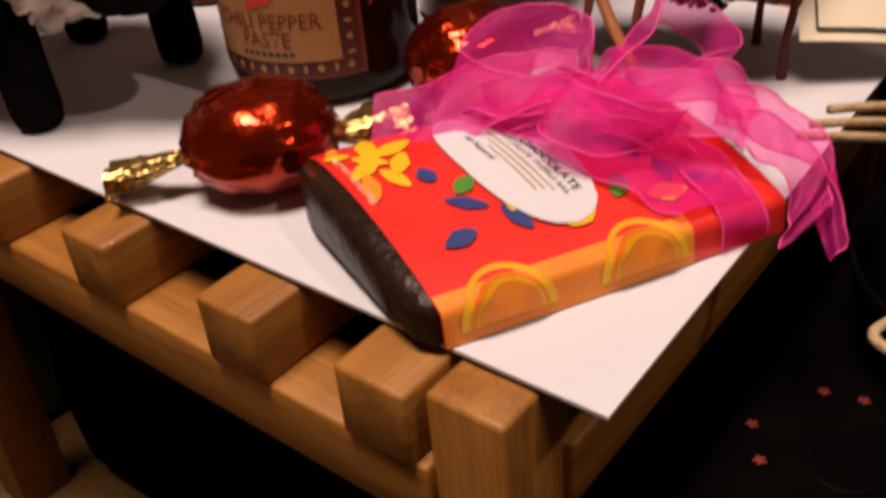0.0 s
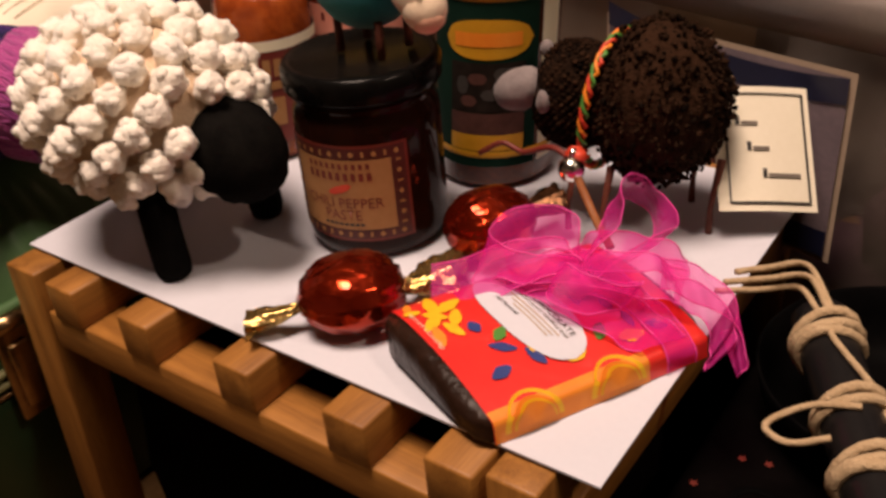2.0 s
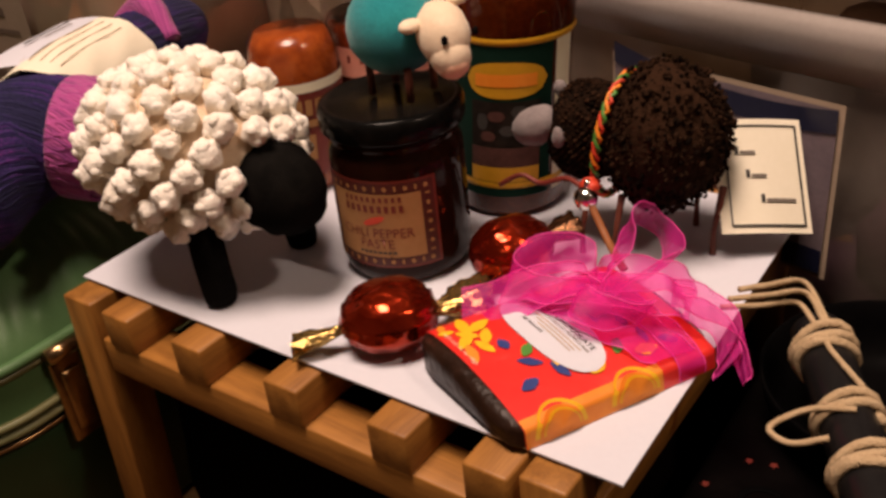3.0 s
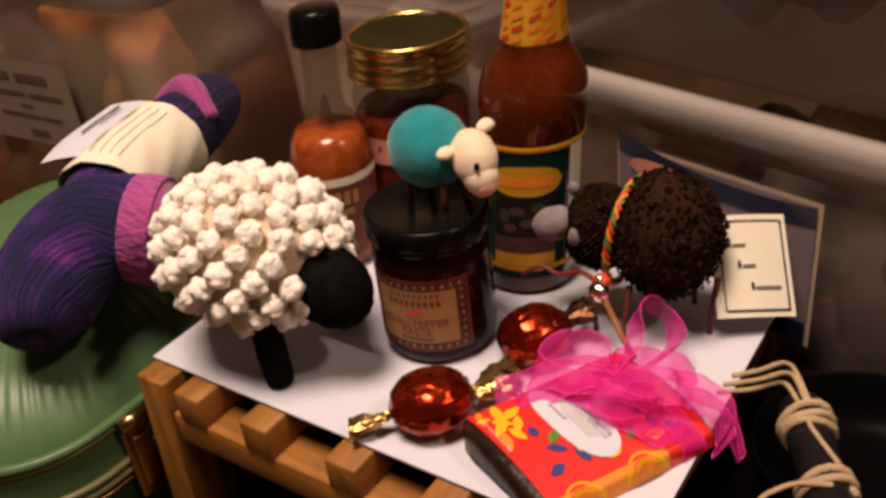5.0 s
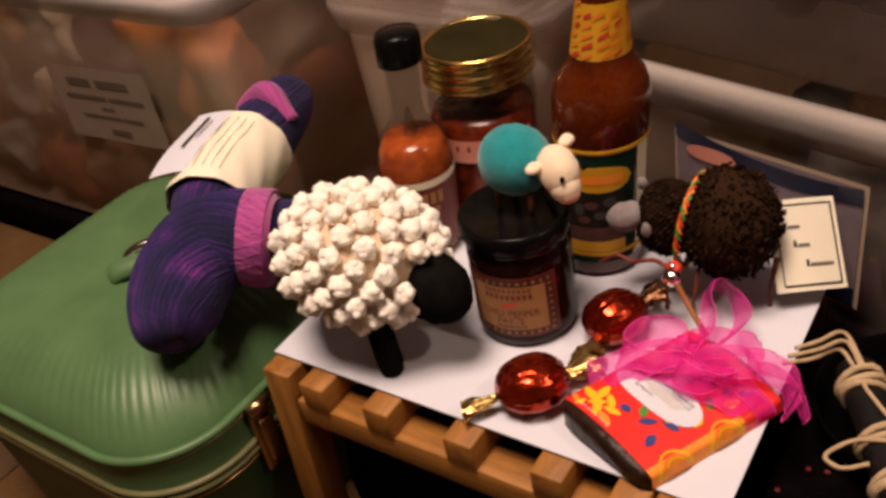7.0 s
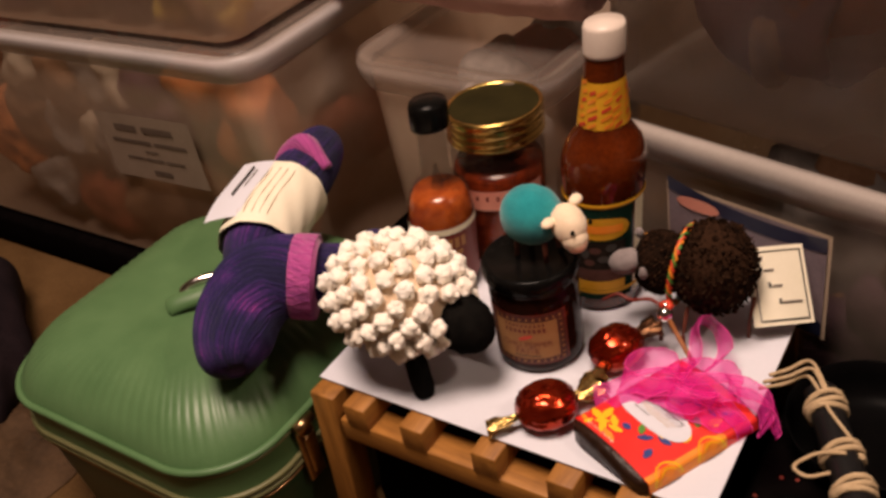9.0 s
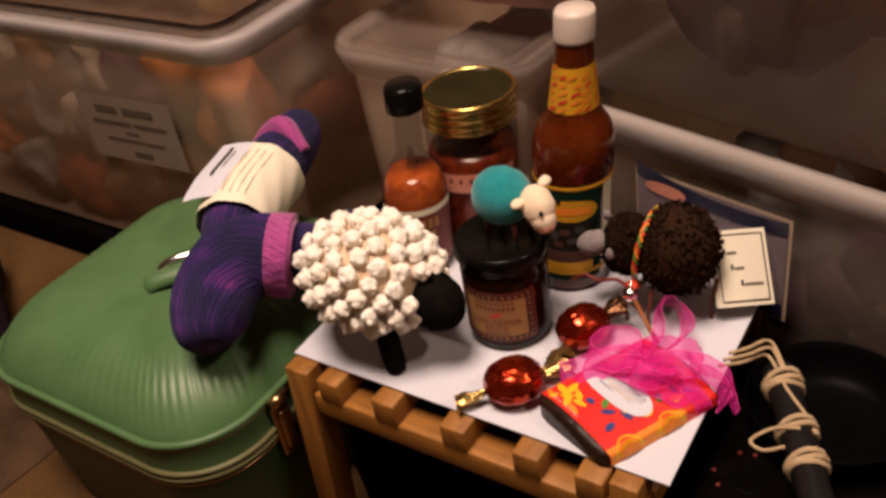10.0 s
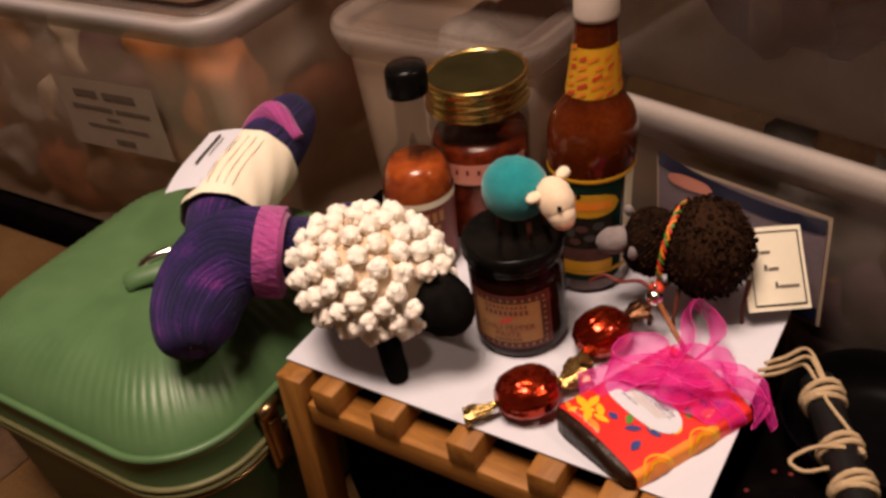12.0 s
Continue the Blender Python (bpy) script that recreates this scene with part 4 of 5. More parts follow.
def black_box():
    t = thing("black_box", "low black cloth-covered box with red flower print", "box")
    top = 0.14
    part("body", box(0.2775, 0.7, -0.4, 0.175, 0, top, 0.004), BLACKBOX, t)
    for x, y in ((0.29, 0.052), (0.294, 0.082), (0.303, 0.084), (0.284, 0.062), (0.312, 0.03), (0.325, 0.05), (0.3, -0.01), (0.335, -0.02)):
        bm = bmesh.new()
        c = bm.verts.new((x, y, top + 0.0006))
        ring = [bm.verts.new((x + 0.0013 * (1 + 0.3 * math.cos(5 * a)) * math.cos(a), y + 0.0013 * (1 + 0.3 * math.cos(5 * a)) * math.sin(a), top + 0.0005)) for a in [k * math.pi / 15 for k in range(30)]]
        for i in range(30):
            bm.faces.new((c, ring[i], ring[(i + 1) % 30]))
        part("printed_flower", bm, REDPRINT, t, "small red flower")
    part("printed_ring", turned([(0.007, top + 0.0005), (0.0085, top + 0.0009), (0.0095, top + 0.0005)], 0.306, 0.062, 40), BLACKROD, t)


# added black filler; stands in for the shade under the stand
def under_stand_shade():
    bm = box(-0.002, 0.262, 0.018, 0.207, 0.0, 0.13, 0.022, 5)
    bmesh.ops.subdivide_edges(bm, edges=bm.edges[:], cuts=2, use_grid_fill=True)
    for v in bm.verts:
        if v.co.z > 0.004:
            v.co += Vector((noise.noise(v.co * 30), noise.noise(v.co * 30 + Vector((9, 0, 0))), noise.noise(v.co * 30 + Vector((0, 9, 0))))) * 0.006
    tagged(part("under_stand_shade", bm, BLACKBOX), "soft black filler added underneath the wooden stand in place of shade", "bag")


black_box()
under_stand_shade()
black_tin()
twine_rod()

# ---- green train case and the skein on it ----
CX, CY, CA, CB, CR = -0.157, 0.041, 0.136, 0.135, 0.062


def case_outline(inset, n=480):
    """Points of a rounded rectangle, drawn in by inset."""
    a, b, r = CA - inset, CB - inset, max(0.032, CR - inset * 0.42)
    segs = []
    for (sx, sy, a0) in ((1, 1, 0), (-1, 1, 90), (-1, -1, 180), (1, -1, 270)):
        for k in range(n // 8):
            q = radians(a0 + 90 * k / (n // 8))
            segs.append((CX + sx * (a - r) + r * math.cos(q), CY + sy * (b - r) + r * math.sin(q)))
        q = radians(a0 + 90)
        p = (CX + sx * (a - r) + r * math.cos(q), CY + sy * (b - r) + r * math.sin(q))
        nsx, nsy = {0: (-1, 1), 90: (-1, -1), 180: (1, -1), 270: (1, 1)}[a0]
        p2 = (CX + nsx * (a - r) + r * math.cos(q), CY + nsy * (b - r) + r * math.sin(q))
        for k in range(n // 8):
            f = k / (n // 8)
            segs.append((p[0] + (p2[0] - p[0]) * f, p[1] + (p2[1] - p[1]) * f))
    return segs


def rings(levels, cap=True, ribs=None):
    bm = bmesh.new()
    rows = []
    for i, (inset, z) in enumerate(levels):
        o = case_outline(inset)
        amp = ribs[i] if ribs else 0
        rows.append([bm.verts.new((x, y, z + amp * (abs(math.sin(k * math.pi / 5.0)) - 0.5))) for k, (x, y) in enumerate(o)])
    n = len(rows[0])
    for a, b in zip(rows, rows[1:]):
        for k in range(n):
            bm.faces.new((a[k], a[(k + 1) % n], b[(k + 1) % n], b[k]))
    if cap:
        bm.faces.new(rows[-1])
    return bm


def train_case():
    t = thing("train_case", "green ribbed vinyl train case with olive trim and brass clasp", "suitcase", place=(CX, CY, 0))
    part("body", rings([(0.02, 0.0), (0.012, 0.006), (0.004, 0.1), (0.003, 0.12)]), LEATHERSHADE, t)
    lv = [(0.002, 0.121), (0.002, 0.152), (0.004, 0.158), (0.008, 0.165), (0.013, 0.1715), (0.019, 0.1775), (0.026, 0.183), (0.034, 0.1875), (0.043, 0.191), (0.053, 0.1935), (0.064, 0.195), (0.078, 0.196)]
    part("lid", rings(lv, True, [0, 0, 0, 0.0005, 0.0008, 0.0009, 0.0008, 0.0005, 0.0002, 0, 0, 0]), LEATHER, t, "ribbed green padded lid")
    for inset, z, r, m in ((0.001, 0.1535, 0.0032, LEATHER), (0.0015, 0.1485, 0.0018, WELT), (0.0005, 0.124, 0.0024, WELT), (0.0005, 0.118, 0.0024, WELT), (0.001, 0.112, 0.0014, BRASS)):
        o = [Vector((x, y, z)) for x, y in case_outline(inset, 240)]
        part("trim", tube(o + o[:2], r, 6), m, t)
    # brass clasp on the side towards the stand
    x = CX + CA
    clasp = part("clasp", merge(box(x + 0.0005, x + 0.0045, -0.023, -0.006, 0.096, 0.15, 0.0016), box(x + 0.0045, x + 0.0075, -0.02, -0.009, 0.104, 0.14, 0.0013), tube([Vector((x + 0.005, -0.0235, 0.151)), Vector((x + 0.005, -0.0055, 0.151))], 0.0042, 12)), BRASS, t, "worn brass clasp")
    part("hook", tube(spline([Vector((x + 0.004, -0.02, 0.098)), Vector((x + 0.006, -0.02, 0.086)), Vector((x + 0.005, -0.0145, 0.078)), Vector((x + 0.006, -0.009, 0.086)), Vector((x + 0.004, -0.009, 0.098))], 5), 0.0013, 7), BRASS, clasp)
    # padded carrying handle with a chrome mount
    part("handle", tube(spline([Vector((-0.157, 0.006, 0.199)), Vector((-0.15, 0.012, 0.203)), Vector((-0.128, 0.034, 0.205)), Vector((-0.1, 0.062, 0.203))], 6), lambda f: 0.008 if 0.02 < f else 0.006, 12, 0.55), LEATHER, t, "green padded handle")
    part("handle_mount", tube(spline([Vector((-0.154, 0.022, 0.2045)), Vector((-0.149, 0.027, 0.2105)), Vector((-0.138, 0.04, 0.212)), Vector((-0.125, 0.055, 0.21))], 6), lambda f: 0.0045 if f < 0.2 else 0.0036, 10), SILVER, t, "chrome handle mount")


def skein():
    t = thing("yarn_skein", "twisted purple and pink wool skein with cream paper band", "yarn")
    V = Vector
    line = spline([V((-0.155, 0.215, 0.234)), V((-0.15, 0.2, 0.233)), V((-0.14, 0.17, 0.232)), V((-0.126, 0.125, 0.231)), V((-0.115, 0.087, 0.23)), V((-0.104, 0.062, 0.225)), V((-0.088, 0.044, 0.215))], 10)
    lobe = spline([V((-0.03, 0.045, 0.237)), V((-0.045, 0.037, 0.2405)), V((-0.058, 0.02, 0.239)), V((-0.057, -0.004, 0.232)), V((-0.045, -0.027, 0.224)), V((-0.033, -0.039, 0.217))], 12)

    def bundle(path, rad, strands, twist, seed):
        random.seed(seed)
        bits = []
        fr = frames_along(path)
        n = len(fr) - 1
        for k in range(strands):
            a0 = 2 * math.pi * k / strands
            rr = random.uniform(0.99, 1.004)
            pts = []
            for i, (p, tt, u, w) in enumerate(fr):
                f = i / n
                a = a0 + twist * f + 0.03 * math.sin(7 * f + k)
                r = rad(f) * (rr + 0.004 * math.sin(11 * f + 5.1 * k))
                pts.append(p + (u * math.cos(a) + w * math.sin(a)) * r)
            bits.append(tube(pts, lambda f: max(0.0006, 2 * math.pi * rad(f) / strands * 1.15), 5))
        bits.append(tube(path, lambda f: rad(f) * 0.97, 16))
        bm = merge(*bits)
        for v in bm.verts:
            v.co.z = max(v.co.z, 0.1975)
        return bm

    tagged(part("twisted_yarn", bundle(line, lambda f: 0.0228 * math.sin(math.pi * (0.12 + 0.67 * f)) ** 0.6 + 0.004, 210, 1.2, 3), PURPLE, t), kind="stuff")
    tagged(part("twisted_yarn", bundle(lobe, lambda f: (0.0255 + 0.0035 * math.sin(math.pi * min(1, 1.2 * f))) * (1 - (max(0.0, f - 0.62) / 0.38) ** 3 * 0.96) ** 0.5 + 0.001, 240, 1.6, 4), PURPLE, t), kind="stuff")
    tie = spline([V((-0.163, 0.158, 0.222)), V((-0.152, 0.166, 0.251)), V((-0.135, 0.172, 0.259)), V((-0.113, 0.168, 0.24))], 8)
    tagged(part("tie", bundle(tie, lambda f: 0.0065 + 0.0012 * math.sin(11 * f), 40, 3.0, 5), PINKYARN, t, "pink yarn tie"), kind="stuff")
    tie = spline([V((-0.04, 0.0395, 0.239)), V((-0.033, 0.0435, 0.2375)), V((-0.026, 0.0475, 0.236))], 8)
    tagged(part("tie", bundle(tie, lambda f: 0.0296 + 0.0004 * math.sin(3 * f), 170, 0.1, 6), PINKYARN, t, "pink stretch of yarn"), kind="stuff")
    tail = spline([V((-0.04, 0.05, 0.235)), V((-0.025, 0.062, 0.232)), V((-0.012, 0.085, 0.225)), V((-0.02, 0.11, 0.222))], 8)
    tagged(part("twisted_yarn", bundle(tail, lambda f: 0.021 - 0.006 * f, 130, 1.0, 8), PURPLE, t), kind="stuff")
    # paper band
    fr = frames_along(line)
    seg = [q for q in fr if 0.068 < q[0].y < 0.143]
    up = V((0, 0, 1))
    bm = bmesh.new()
    rows = []
    for p, tt, u, w in seg:
        s = tt.cross(up).normalized()
        n = s.cross(tt).normalized()
        rows.append([bm.verts.new(p + (s * math.cos(a) + n * math.sin(a)) * (0.0314 + 0.0006 * math.sin(9 * a + 200 * p.y)) ) for a in [math.pi * (-0.35 + 1.5 * k / 24) for k in range(25)]])
    for a, b in zip(rows, rows[1:]):
        for k in range(24):
            bm.faces.new((a[k], a[k + 1], b[k + 1], b[k]))
    band = part("paper_band", bm, CARD, t, "cream printed paper band")

    def flap_at(i):
        p, tt, u, w = seg[i]
        s = tt.cross(up).normalized()
        if s.x > 0:
            s = -s
        return p, s, tt
    flap = bmesh.new()
    rows = []
    for i in range(len(seg)):
        p, s, tt = flap_at(i)
        rows.append([flap.verts.new(p + s * (0.006 + 0.03 * k / 6) + up * (0.0312 - 0.004 * (k / 6) ** 2)) for k in range(7)])
    for a, b in zip(rows, rows[1:]):
        for k in range(6):
            flap.faces.new((a[k], a[k + 1], b[k + 1], b[k]))
    part("band_flap", flap, PAPER, band, "white flap of the band")
    mid = len(seg) // 2
    for j, (off, i0, i1, wd, m) in enumerate(((0.021, 2, mid + 3, 0.0022, INK), (0.016, 3, mid, 0.001, GREYINK))):
        pts = []
        for i in range(i0, i1):
            p, s, tt = flap_at(i)
            pts.append(p + s * off + up * 0.0318)
        bm, e1, e2 = sheet(pts, (flap_at(i0)[1], flap_at(i1)[1]), wd, 0, 0, 2)
        part("print_bar", bm, m, band)
    for a in (0.66, 0.6, 0.54, 0.47, 0.41, 0.34, 0.28, 0.2):
        pts = []
        for i in range(2, len(seg) - 3):
            p, tt, u, w = seg[i]
            s = tt.cross(up).normalized()
            n = s.cross(tt).normalized()
            q = math.pi * a
            pts.append(p + (s * math.cos(q) + n * math.sin(q)) * 0.0319)
        part("print_bar", tube(pts, 0.0003, 4), KRAFT, band)


train_case()
skein()

# ---- storage bins ----


def bin_shell(x0, x1, y0, y1, r):
    """Lofts rounded rectangles, drawn in by given insets, at given heights."""
    def outline(inset, n=10):
        a = []
        for cx, cy, s in ((x1 - r, y1 - r, 0), (x0 + r, y1 - r, 90), (x0 + r, y0 + r, 180), (x1 - r, y0 + r, 270)):
            for k in range(n + 1):
                q = radians(s + 90 * k / n)
                rr = max(0.004, r - inset)
                px = (x1 - inset - rr if cx > (x0 + x1) / 2 else x0 + inset + rr) + rr * math.cos(q)
                py = (y1 - inset - rr if cy > (y0 + y1) / 2 else y0 + inset + rr) + rr * math.sin(q)
                a.append((px, py))
        return a

    def loft(levels, close):
        bm = bmesh.new()
        rows = [[bm.verts.new((x, y, z)) for x, y in outline(i)] for i, z in levels]
        n = len(rows[0])
        for a, b in zip(rows, rows[1:]):
            for k in range(n):
                bm.faces.new((a[k], a[(k + 1) % n], b[(k + 1) % n], b[k]))
        if close:
            bm.faces.new(rows[0])
        return bm
    return loft


def storage_bin(bounds, yaw, label, tub, rim, rim_h=0.03, taper=0.02, pivot=None, group="stacked storage bins", lid=None):
    x0, x1, y0, y1, z0, z1 = bounds
    t = thing("storage_bin", label, "storage bin", group)
    loft = bin_shell(x0, x1, y0, y1, 0.035)
    pv = pivot or (x0, y0, 0)
    m = Matrix.Translation(pv) @ Matrix.Rotation(radians(yaw), 4, "Z") @ Matrix.Translation(-Vector(pv))
    part("tub", moved(loft([(taper + 0.006, z0 + 0.001), (taper, z0 + 0.008), (0.006, z1 - rim_h * 0.5)], True), m), tub, t)
    part("rim", moved(loft([(0.0055, z1 - rim_h), (0.001, z1 - rim_h + 0.002), (-0.004, z1 - rim_h * 0.55), (-0.0055, z1 - rim_h * 0.3), (-0.005, z1 - 0.003), (-0.001, z1), (0.006, z1 - 0.001), (0.008, z1 - 0.006)], False), m), rim, t, "rounded rim")
    if lid:
        bm = moved(loft([(-0.003, z1 + 0.0005), (-0.004, z1 + 0.002), (0.0, z1 + 0.004), (0.012, z1 + 0.004), (0.018, z1 - 0.004), (0.034, z1 - 0.005)], False), m)
        bm.verts.ensure_lookup_table()
        n = len(bm.verts) // 6
        bm.faces.new([bm.verts[5 * n + i] for i in range(n)])
        part("lid", bm, lid, t, "translucent recessed lid")
    return t, m


def stuffing(bounds, m, colours, n, seed, size=(0.04, 0.075), label="ball of wool inside a storage bin"):
    random.seed(seed)
    x0, x1, y0, y1, z0, z1 = bounds
    for k in range(n):
        s = random.uniform(*size)
        c = Vector((random.uniform(x0 + s, x1 - s), random.uniform(y0 + s * 0.7, y1), random.uniform(z0 + s, z1 - s * 0.6)))
        col = colours[k % len(colours)]
        tw = Euler((random.random() * 3, random.random() * 3, random.random() * 3)).to_matrix()
        bm = blob(c, (s * 1.3, s * 0.7, s * 0.9), 24, 16, s * 0.5, 22, tw)
        for v in bm.verts:
            v.co.y = max(v.co.y, y0 + 0.004)
            v.co.z = max(v.co.z, z0)
            v.co.x = min(max(v.co.x, x0), x1)
        ob = part("wool_ball", moved(bm, m), YARN[col])
        tagged(ob, col + " " + label, "wool", "wool in storage bins")


def wool_ball(c, radii, turn, colour, seed, m=Matrix.Identity(4)):
    tw = Matrix.Rotation(radians(turn), 3, "Y")
    bm = blob(c, radii, 40, 28, 0.016, 30 + seed, tw)
    for v in bm.verts:
        v.co.y = max(v.co.y, c[1] - radii[1])
        v.co.x = min(v.co.x, -0.214)
    tagged(part("wool_ball", moved(bm, m), YARN[colour]), colour + " ball of wool inside a storage bin", "wool", "wool in storage bins")


LB = (-0.86, -0.185, 0.172, 0.57, 0.046, 0.329)
# made-up black block that gives the dark band of shade below the bins
tagged(part("bin_base_shade", box(-0.9, -0.17, 0.18, 0.58, 0, 0.0455, 0.006), BLACKBOX), "low black block added under the stacked storage bins as their shade", "plinth")
tl, ml = storage_bin(LB, 0, "clear plastic storage bin full of wool with paper label", PLASTIC, RIM, 0.027, 0.02, lid=FROSTLID)
stuffing((-0.83, -0.215, 0.245, 0.36, 0.052, 0.28), ml, ("brown", "grey", "brown", "rust", "mauve", "brown"), 60, 11, (0.045, 0.095))
for k, (x, z, rx, rz, turn, col) in enumerate((
        (-0.245, 0.232, 0.058, 0.056, 10, "orange"), (-0.315, 0.272, 0.045, 0.034, -20, "orange"), (-0.385, 0.245, 0.048, 0.042, 15, "mauve"),
        (-0.425, 0.266, 0.014, 0.045, -25, "cream"), (-0.468, 0.262, 0.036, 0.038, 0, "grey"), (-0.53, 0.25, 0.03, 0.045, 20, "brown"),
        (-0.5, 0.195, 0.02, 0.042, 25, "cream"), (-0.555, 0.175, 0.036, 0.05, -15, "grey"), (-0.46, 0.175, 0.04, 0.04, 10, "grey"),
        (-0.59, 0.27, 0.03, 0.03, 0, "cream"), (-0.62, 0.2, 0.04, 0.05, 30, "brown"), (-0.53, 0.1, 0.06, 0.045, 5, "rust"),
        (-0.43, 0.11, 0.055, 0.045, -10, "brown"), (-0.34, 0.13, 0.06, 0.05, 12, "brown"), (-0.62, 0.1, 0.05, 0.04, 0, "grey"),
        (-0.68, 0.16, 0.05, 0.06, 20, "orange"), (-0.245, 0.14, 0.05, 0.05, 0, "rust"))):
    wool_ball((x, 0.226, z), (rx, 0.03, rz), turn, col, k)
UB = (-0.845, -0.2, 0.181, 0.57, 0.3305, 0.62)
tu, mu = storage_bin(UB, 0, "clear plastic storage bin stacked on top of another", PLASTIC, RIM, 0.034, 0.008)
stuffing((-0.82, -0.23, 0.235, 0.36, 0.34, 0.58), mu, ("brown", "mauve", "grey", "rust"), 60, 12, (0.05, 0.1))
for k, (x, z, rx, rz, turn, col) in enumerate((
        (-0.3, 0.385, 0.016, 0.05, 12, "yellow"), (-0.225, 0.39, 0.018, 0.055, 8, "yellow"), (-0.262, 0.38, 0.024, 0.04, 0, "brown"),
        (-0.36, 0.38, 0.035, 0.04, 0, "mauve"), (-0.45, 0.385, 0.05, 0.045, 0, "brown"), (-0.54, 0.39, 0.04, 0.05, 10, "mauve"))):
    wool_ball((x, 0.222, z), (rx, 0.024, rz), turn, col, 40 + k)

MB = (-0.127, 0.066, 0.236, 0.44, 0, 0.307)
tm, mm = storage_bin(MB, -4, "small frosted plastic bin standing behind the jars", PLASTIC, FROST, 0.027, 0.016, lid=FROSTLID)
stuffing((-0.09, 0.04, 0.262, 0.4, 0.02, 0.285), mm, ("brown", "grey", "mauve", "rust"), 26, 13, (0.03, 0.05))

RB = (0.078, 0.86, 0.247, 0.66, 0, 0.278)
tr_, mr = storage_bin(RB, -14.5, "smoky plastic storage bin with a picture card on its front", FRONTPLASTIC, GREYRIM, 0.03, 0.014, pivot=(0.132, 0.247, 0))
stuffing((0.14, 0.83, 0.268, 0.36, 0.01, 0.25), mr, ("brown", "grey", "brown", "mauve"), 46, 14)
RU = (0.082, 0.85, 0.259, 0.66, 0.2795, 0.62)
tv, mv = storage_bin(RU, -14.5, "smoky plastic storage bin stacked above the other", GREYPLASTIC, GREYRIM, 0.03, 0.004, pivot=(0.132, 0.247, 0))
stuffing((0.12, 0.82, 0.271, 0.38, 0.3, 0.59), mv, ("brown", "grey", "brown", "rust", "brown", "mauve"), 80, 15)


def bin_label():
    t = thing("bin_label", "pale paper label with printing on the storage bin", "label")
    o, u, v = Vector((-0.423, 0.1735, 0.2515)), Vector((0.14, 0, 0.004)), Vector((-0.006, 0.005, -0.079))

    def at(x, y):
        return o + u * (x + 0.5) + v * (0.5 - y) + Vector((0, -0.0006, 0))

    def over(x, y):
        return at(x, y) + Vector((0, -0.0006, 0))
    bm = grid_shape(1, 1, at, 6, 4)
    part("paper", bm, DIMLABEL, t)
    for y, spans in ((0.3, ((-0.2, 0.24, 0.13), (0.14, 0.32, 0.13))), (0.1, ((-0.18, 0.42, 0.07), (0.23, 0.34, 0.07))), (-0.04, ((0.0, 0.14, 0.04),)), (-0.16, ((-0.1, 0.4, 0.05), (0.22, 0.2, 0.05))), (-0.36, ((0.04, 0.2, 0.1),))):
        for x, w, h in spans:
            part("print_bar", grid_shape(w, h * 0.7, over, 6, 1, x, y), LABELINK, t)


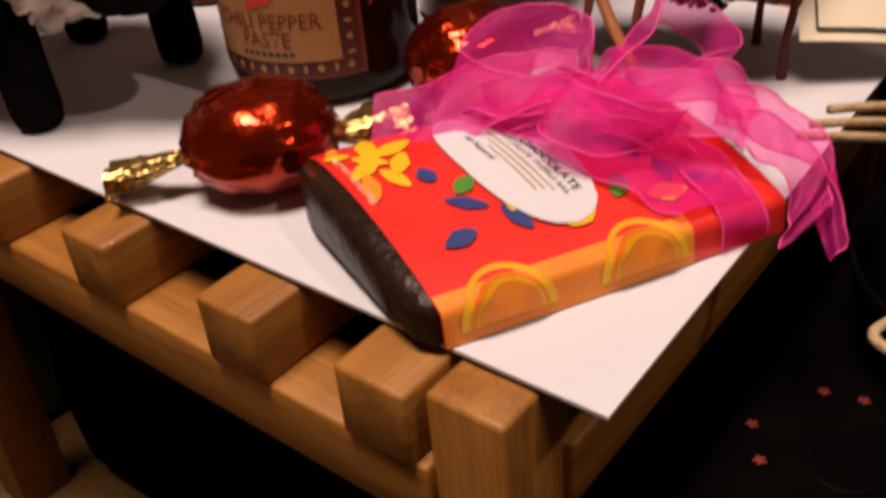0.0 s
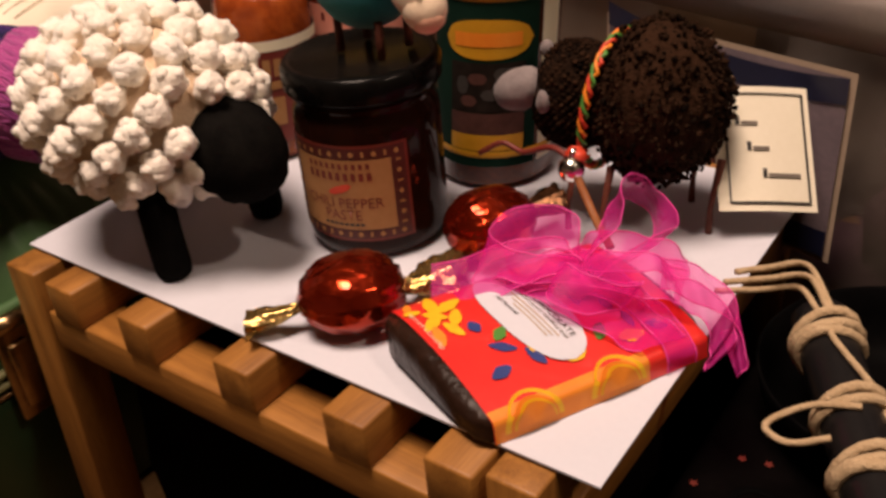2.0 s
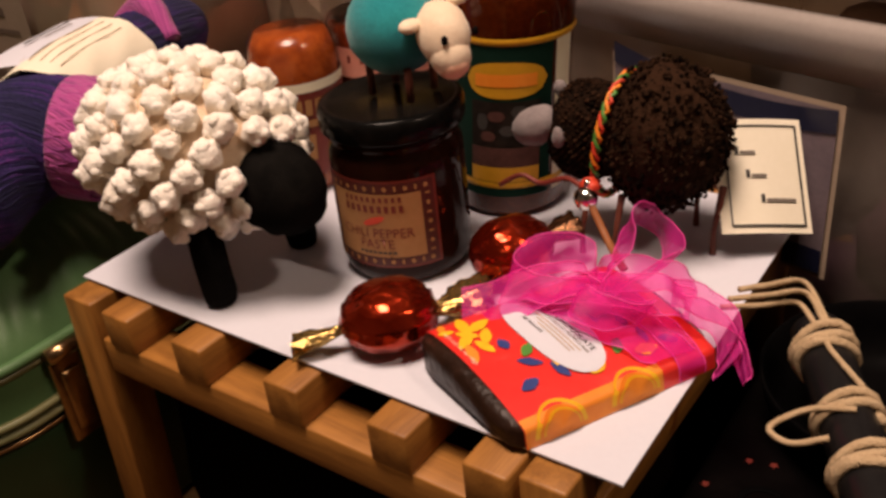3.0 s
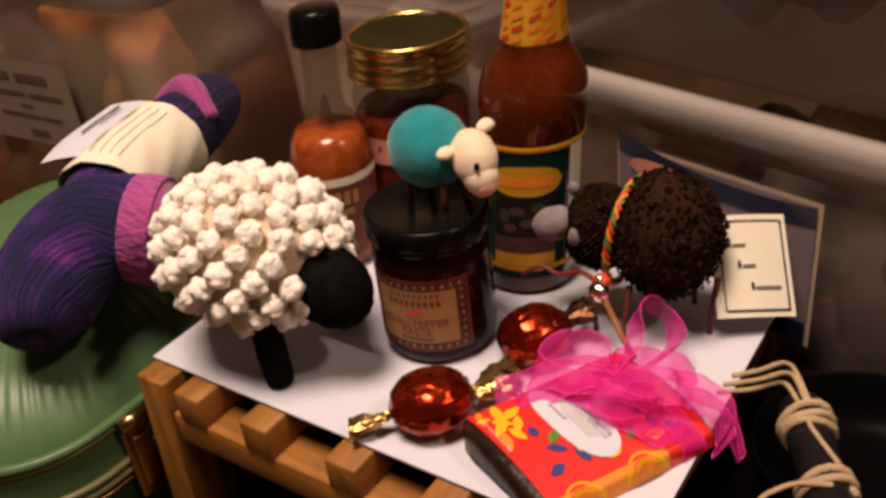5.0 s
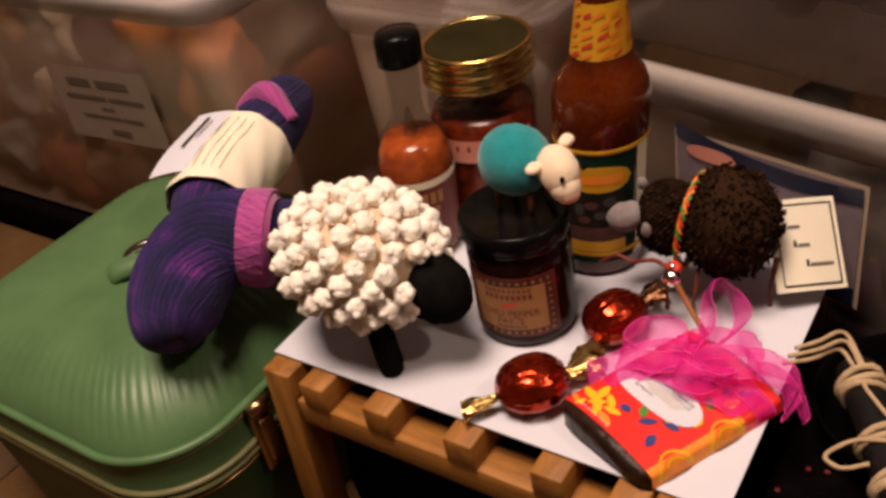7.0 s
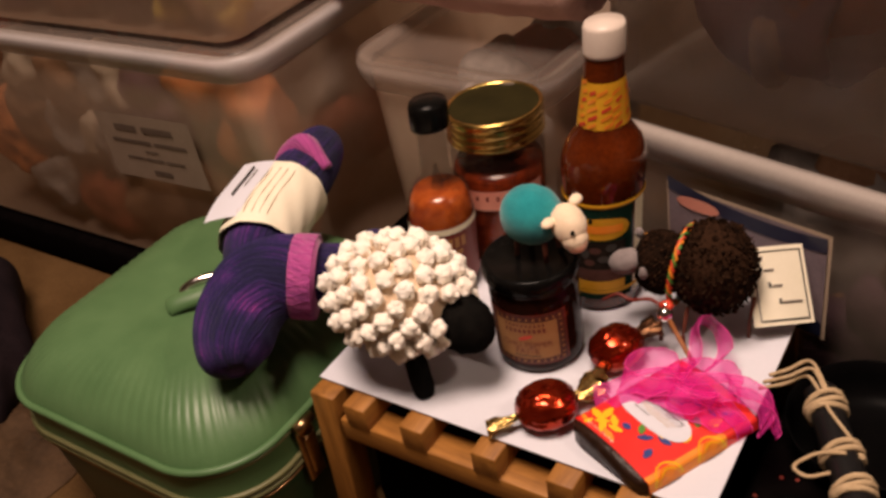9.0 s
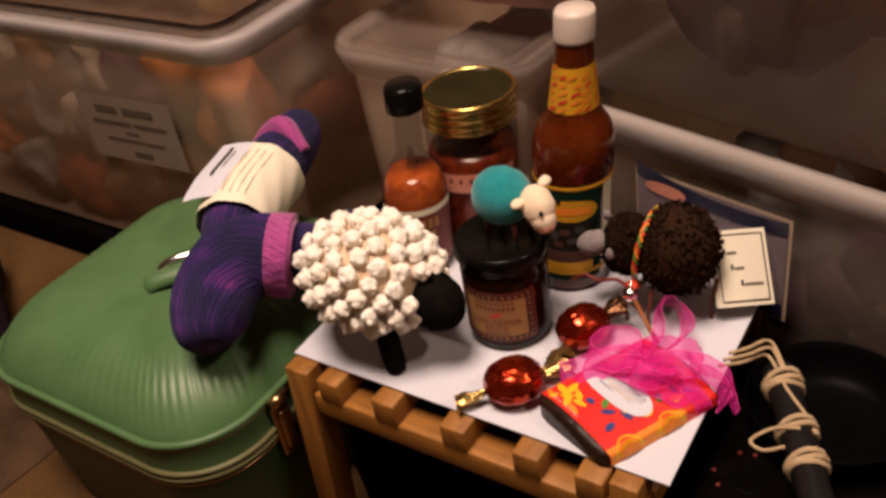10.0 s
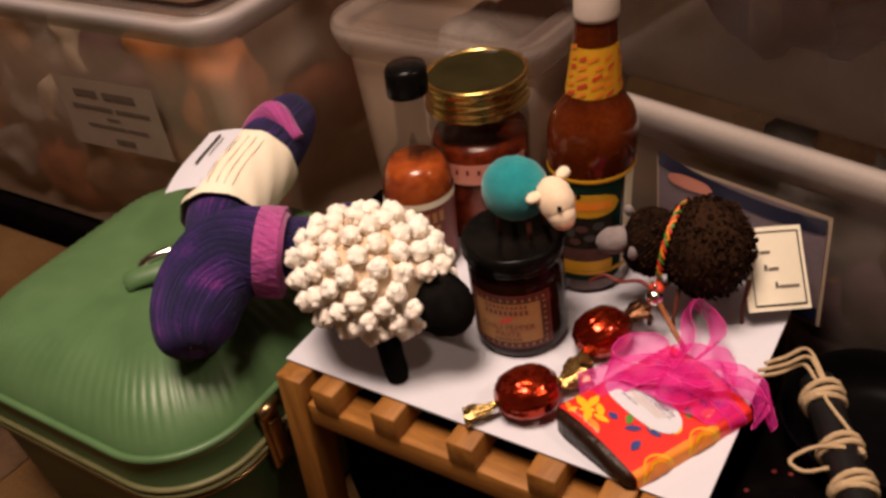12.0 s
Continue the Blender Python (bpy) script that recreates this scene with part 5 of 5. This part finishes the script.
def picture_card():
    t = thing("picture_card", "printed picture card with a cream edge on the bin front", "picture")
    a = radians(-14.5)
    u, n = Vector((math.cos(a), math.sin(a), 0)), Vector((math.sin(a), -math.cos(a), 0))
    o = Vector((0.165, 0.2305, 0.2455)) + n * 0.003

    def at(lift):
        return lambda x, y: o + u * (0.064 + x) + Vector((0, 0, -0.0435 + y)) + n * lift - n * 0.06 * (-y + 0.0435) * -0.05
    bm = grid_shape(0.128, 0.087, at(0), 4, 4)
    part("card", bm, KRAFT, t)
    part("print", grid_shape(0.1235, 0.083, at(0.0012), 4, 4), LAVENDER, t)

    def stripe(x, y):
        return at(0.0018)(x, y + 0.006 * (x / 0.0585) ** 2 - 0.004 * x / 0.0585)
    part("printed_stripe", grid_shape(0.1235, 0.011, stripe, 16, 2, 0, 0.0335), NAVY, t, "dark navy curved stripe")
    part("printed_oval", grid_shape(0.036, 0.0105, at(0.0024), 14, 3, -0.036, 0.0325, True), PINKLABEL, t, "pink printed oval")
    part("printed_stripe", grid_shape(0.1235, 0.012, at(0.0018), 8, 2, 0, -0.034), NAVY, t)
    part("printed_oval", grid_shape(0.05, 0.03, at(0.0024), 14, 3, 0.02, -0.004, True), MAUVEPRINT, t)


def pink_towel():
    random.seed(9)
    bm = tube(spline([Vector((-0.26, 0.335, 0.362)), Vector((-0.12, 0.322, 0.362)), Vector((0.0, 0.315, 0.36)), Vector((0.078, 0.31, 0.361))], 14), lambda f: 0.034 if f < 0.96 else 0.026, 24)
    for v in bm.verts:
        v.co += Vector((0, 0, 1)) * 0.004 * noise.noise(v.co * 40)
        v.co.z = max(v.co.z, 0.3245)
    tagged(part("rolled_towel", bm, PINKTOWEL), "pale pink rolled towel lying across a storage bin", "towel")


def floor_bag():
    bm = blob((-0.575, -0.035, 0.04), (0.17, 0.1, 0.065), 56, 36, 0.03, 16, Matrix.Rotation(radians(-34), 3, "Z"))
    for v in bm.verts:
        v.co.z = max(v.co.z, 0.001)
    tagged(part("fabric_bag", bm, DARKBAG), "dark plum fabric bag slumped on the brown carpet", "bag")


def crumpled_cloth():
    random.seed(21)
    bm = bmesh.new()
    n = 40
    rows = []
    for j in range(n + 1):
        row = []
        for i in range(n + 1):
            x, y = -0.47 + 0.15 * i / n, -0.19 + 0.18 * j / n
            e = math.sin(math.pi * i / n) * math.sin(math.pi * j / n)
            p = Vector((x, y, 0)) * 24
            z = 0.0015 + e * (0.026 + 0.03 * abs(noise.noise(p)) + 0.014 * abs(noise.noise(p * 2.3)))
            row.append(bm.verts.new((x + 0.012 * noise.noise(p + Vector((7, 0, 0))), y + 0.012 * noise.noise(p + Vector((0, 7, 0))), z)))
        rows.append(row)
    for a, b in zip(rows, rows[1:]):
        for i in range(n):
            bm.faces.new((a[i], a[i + 1], b[i + 1], b[i]))
    ob = part("crumpled_cloth", bm, BROWNCLOTH)
    tagged(ob, "crumpled brown cloth lying on the carpet by the case", "cloth")


floor_bag()
crumpled_cloth()
bin_label()
picture_card()
pink_towel()
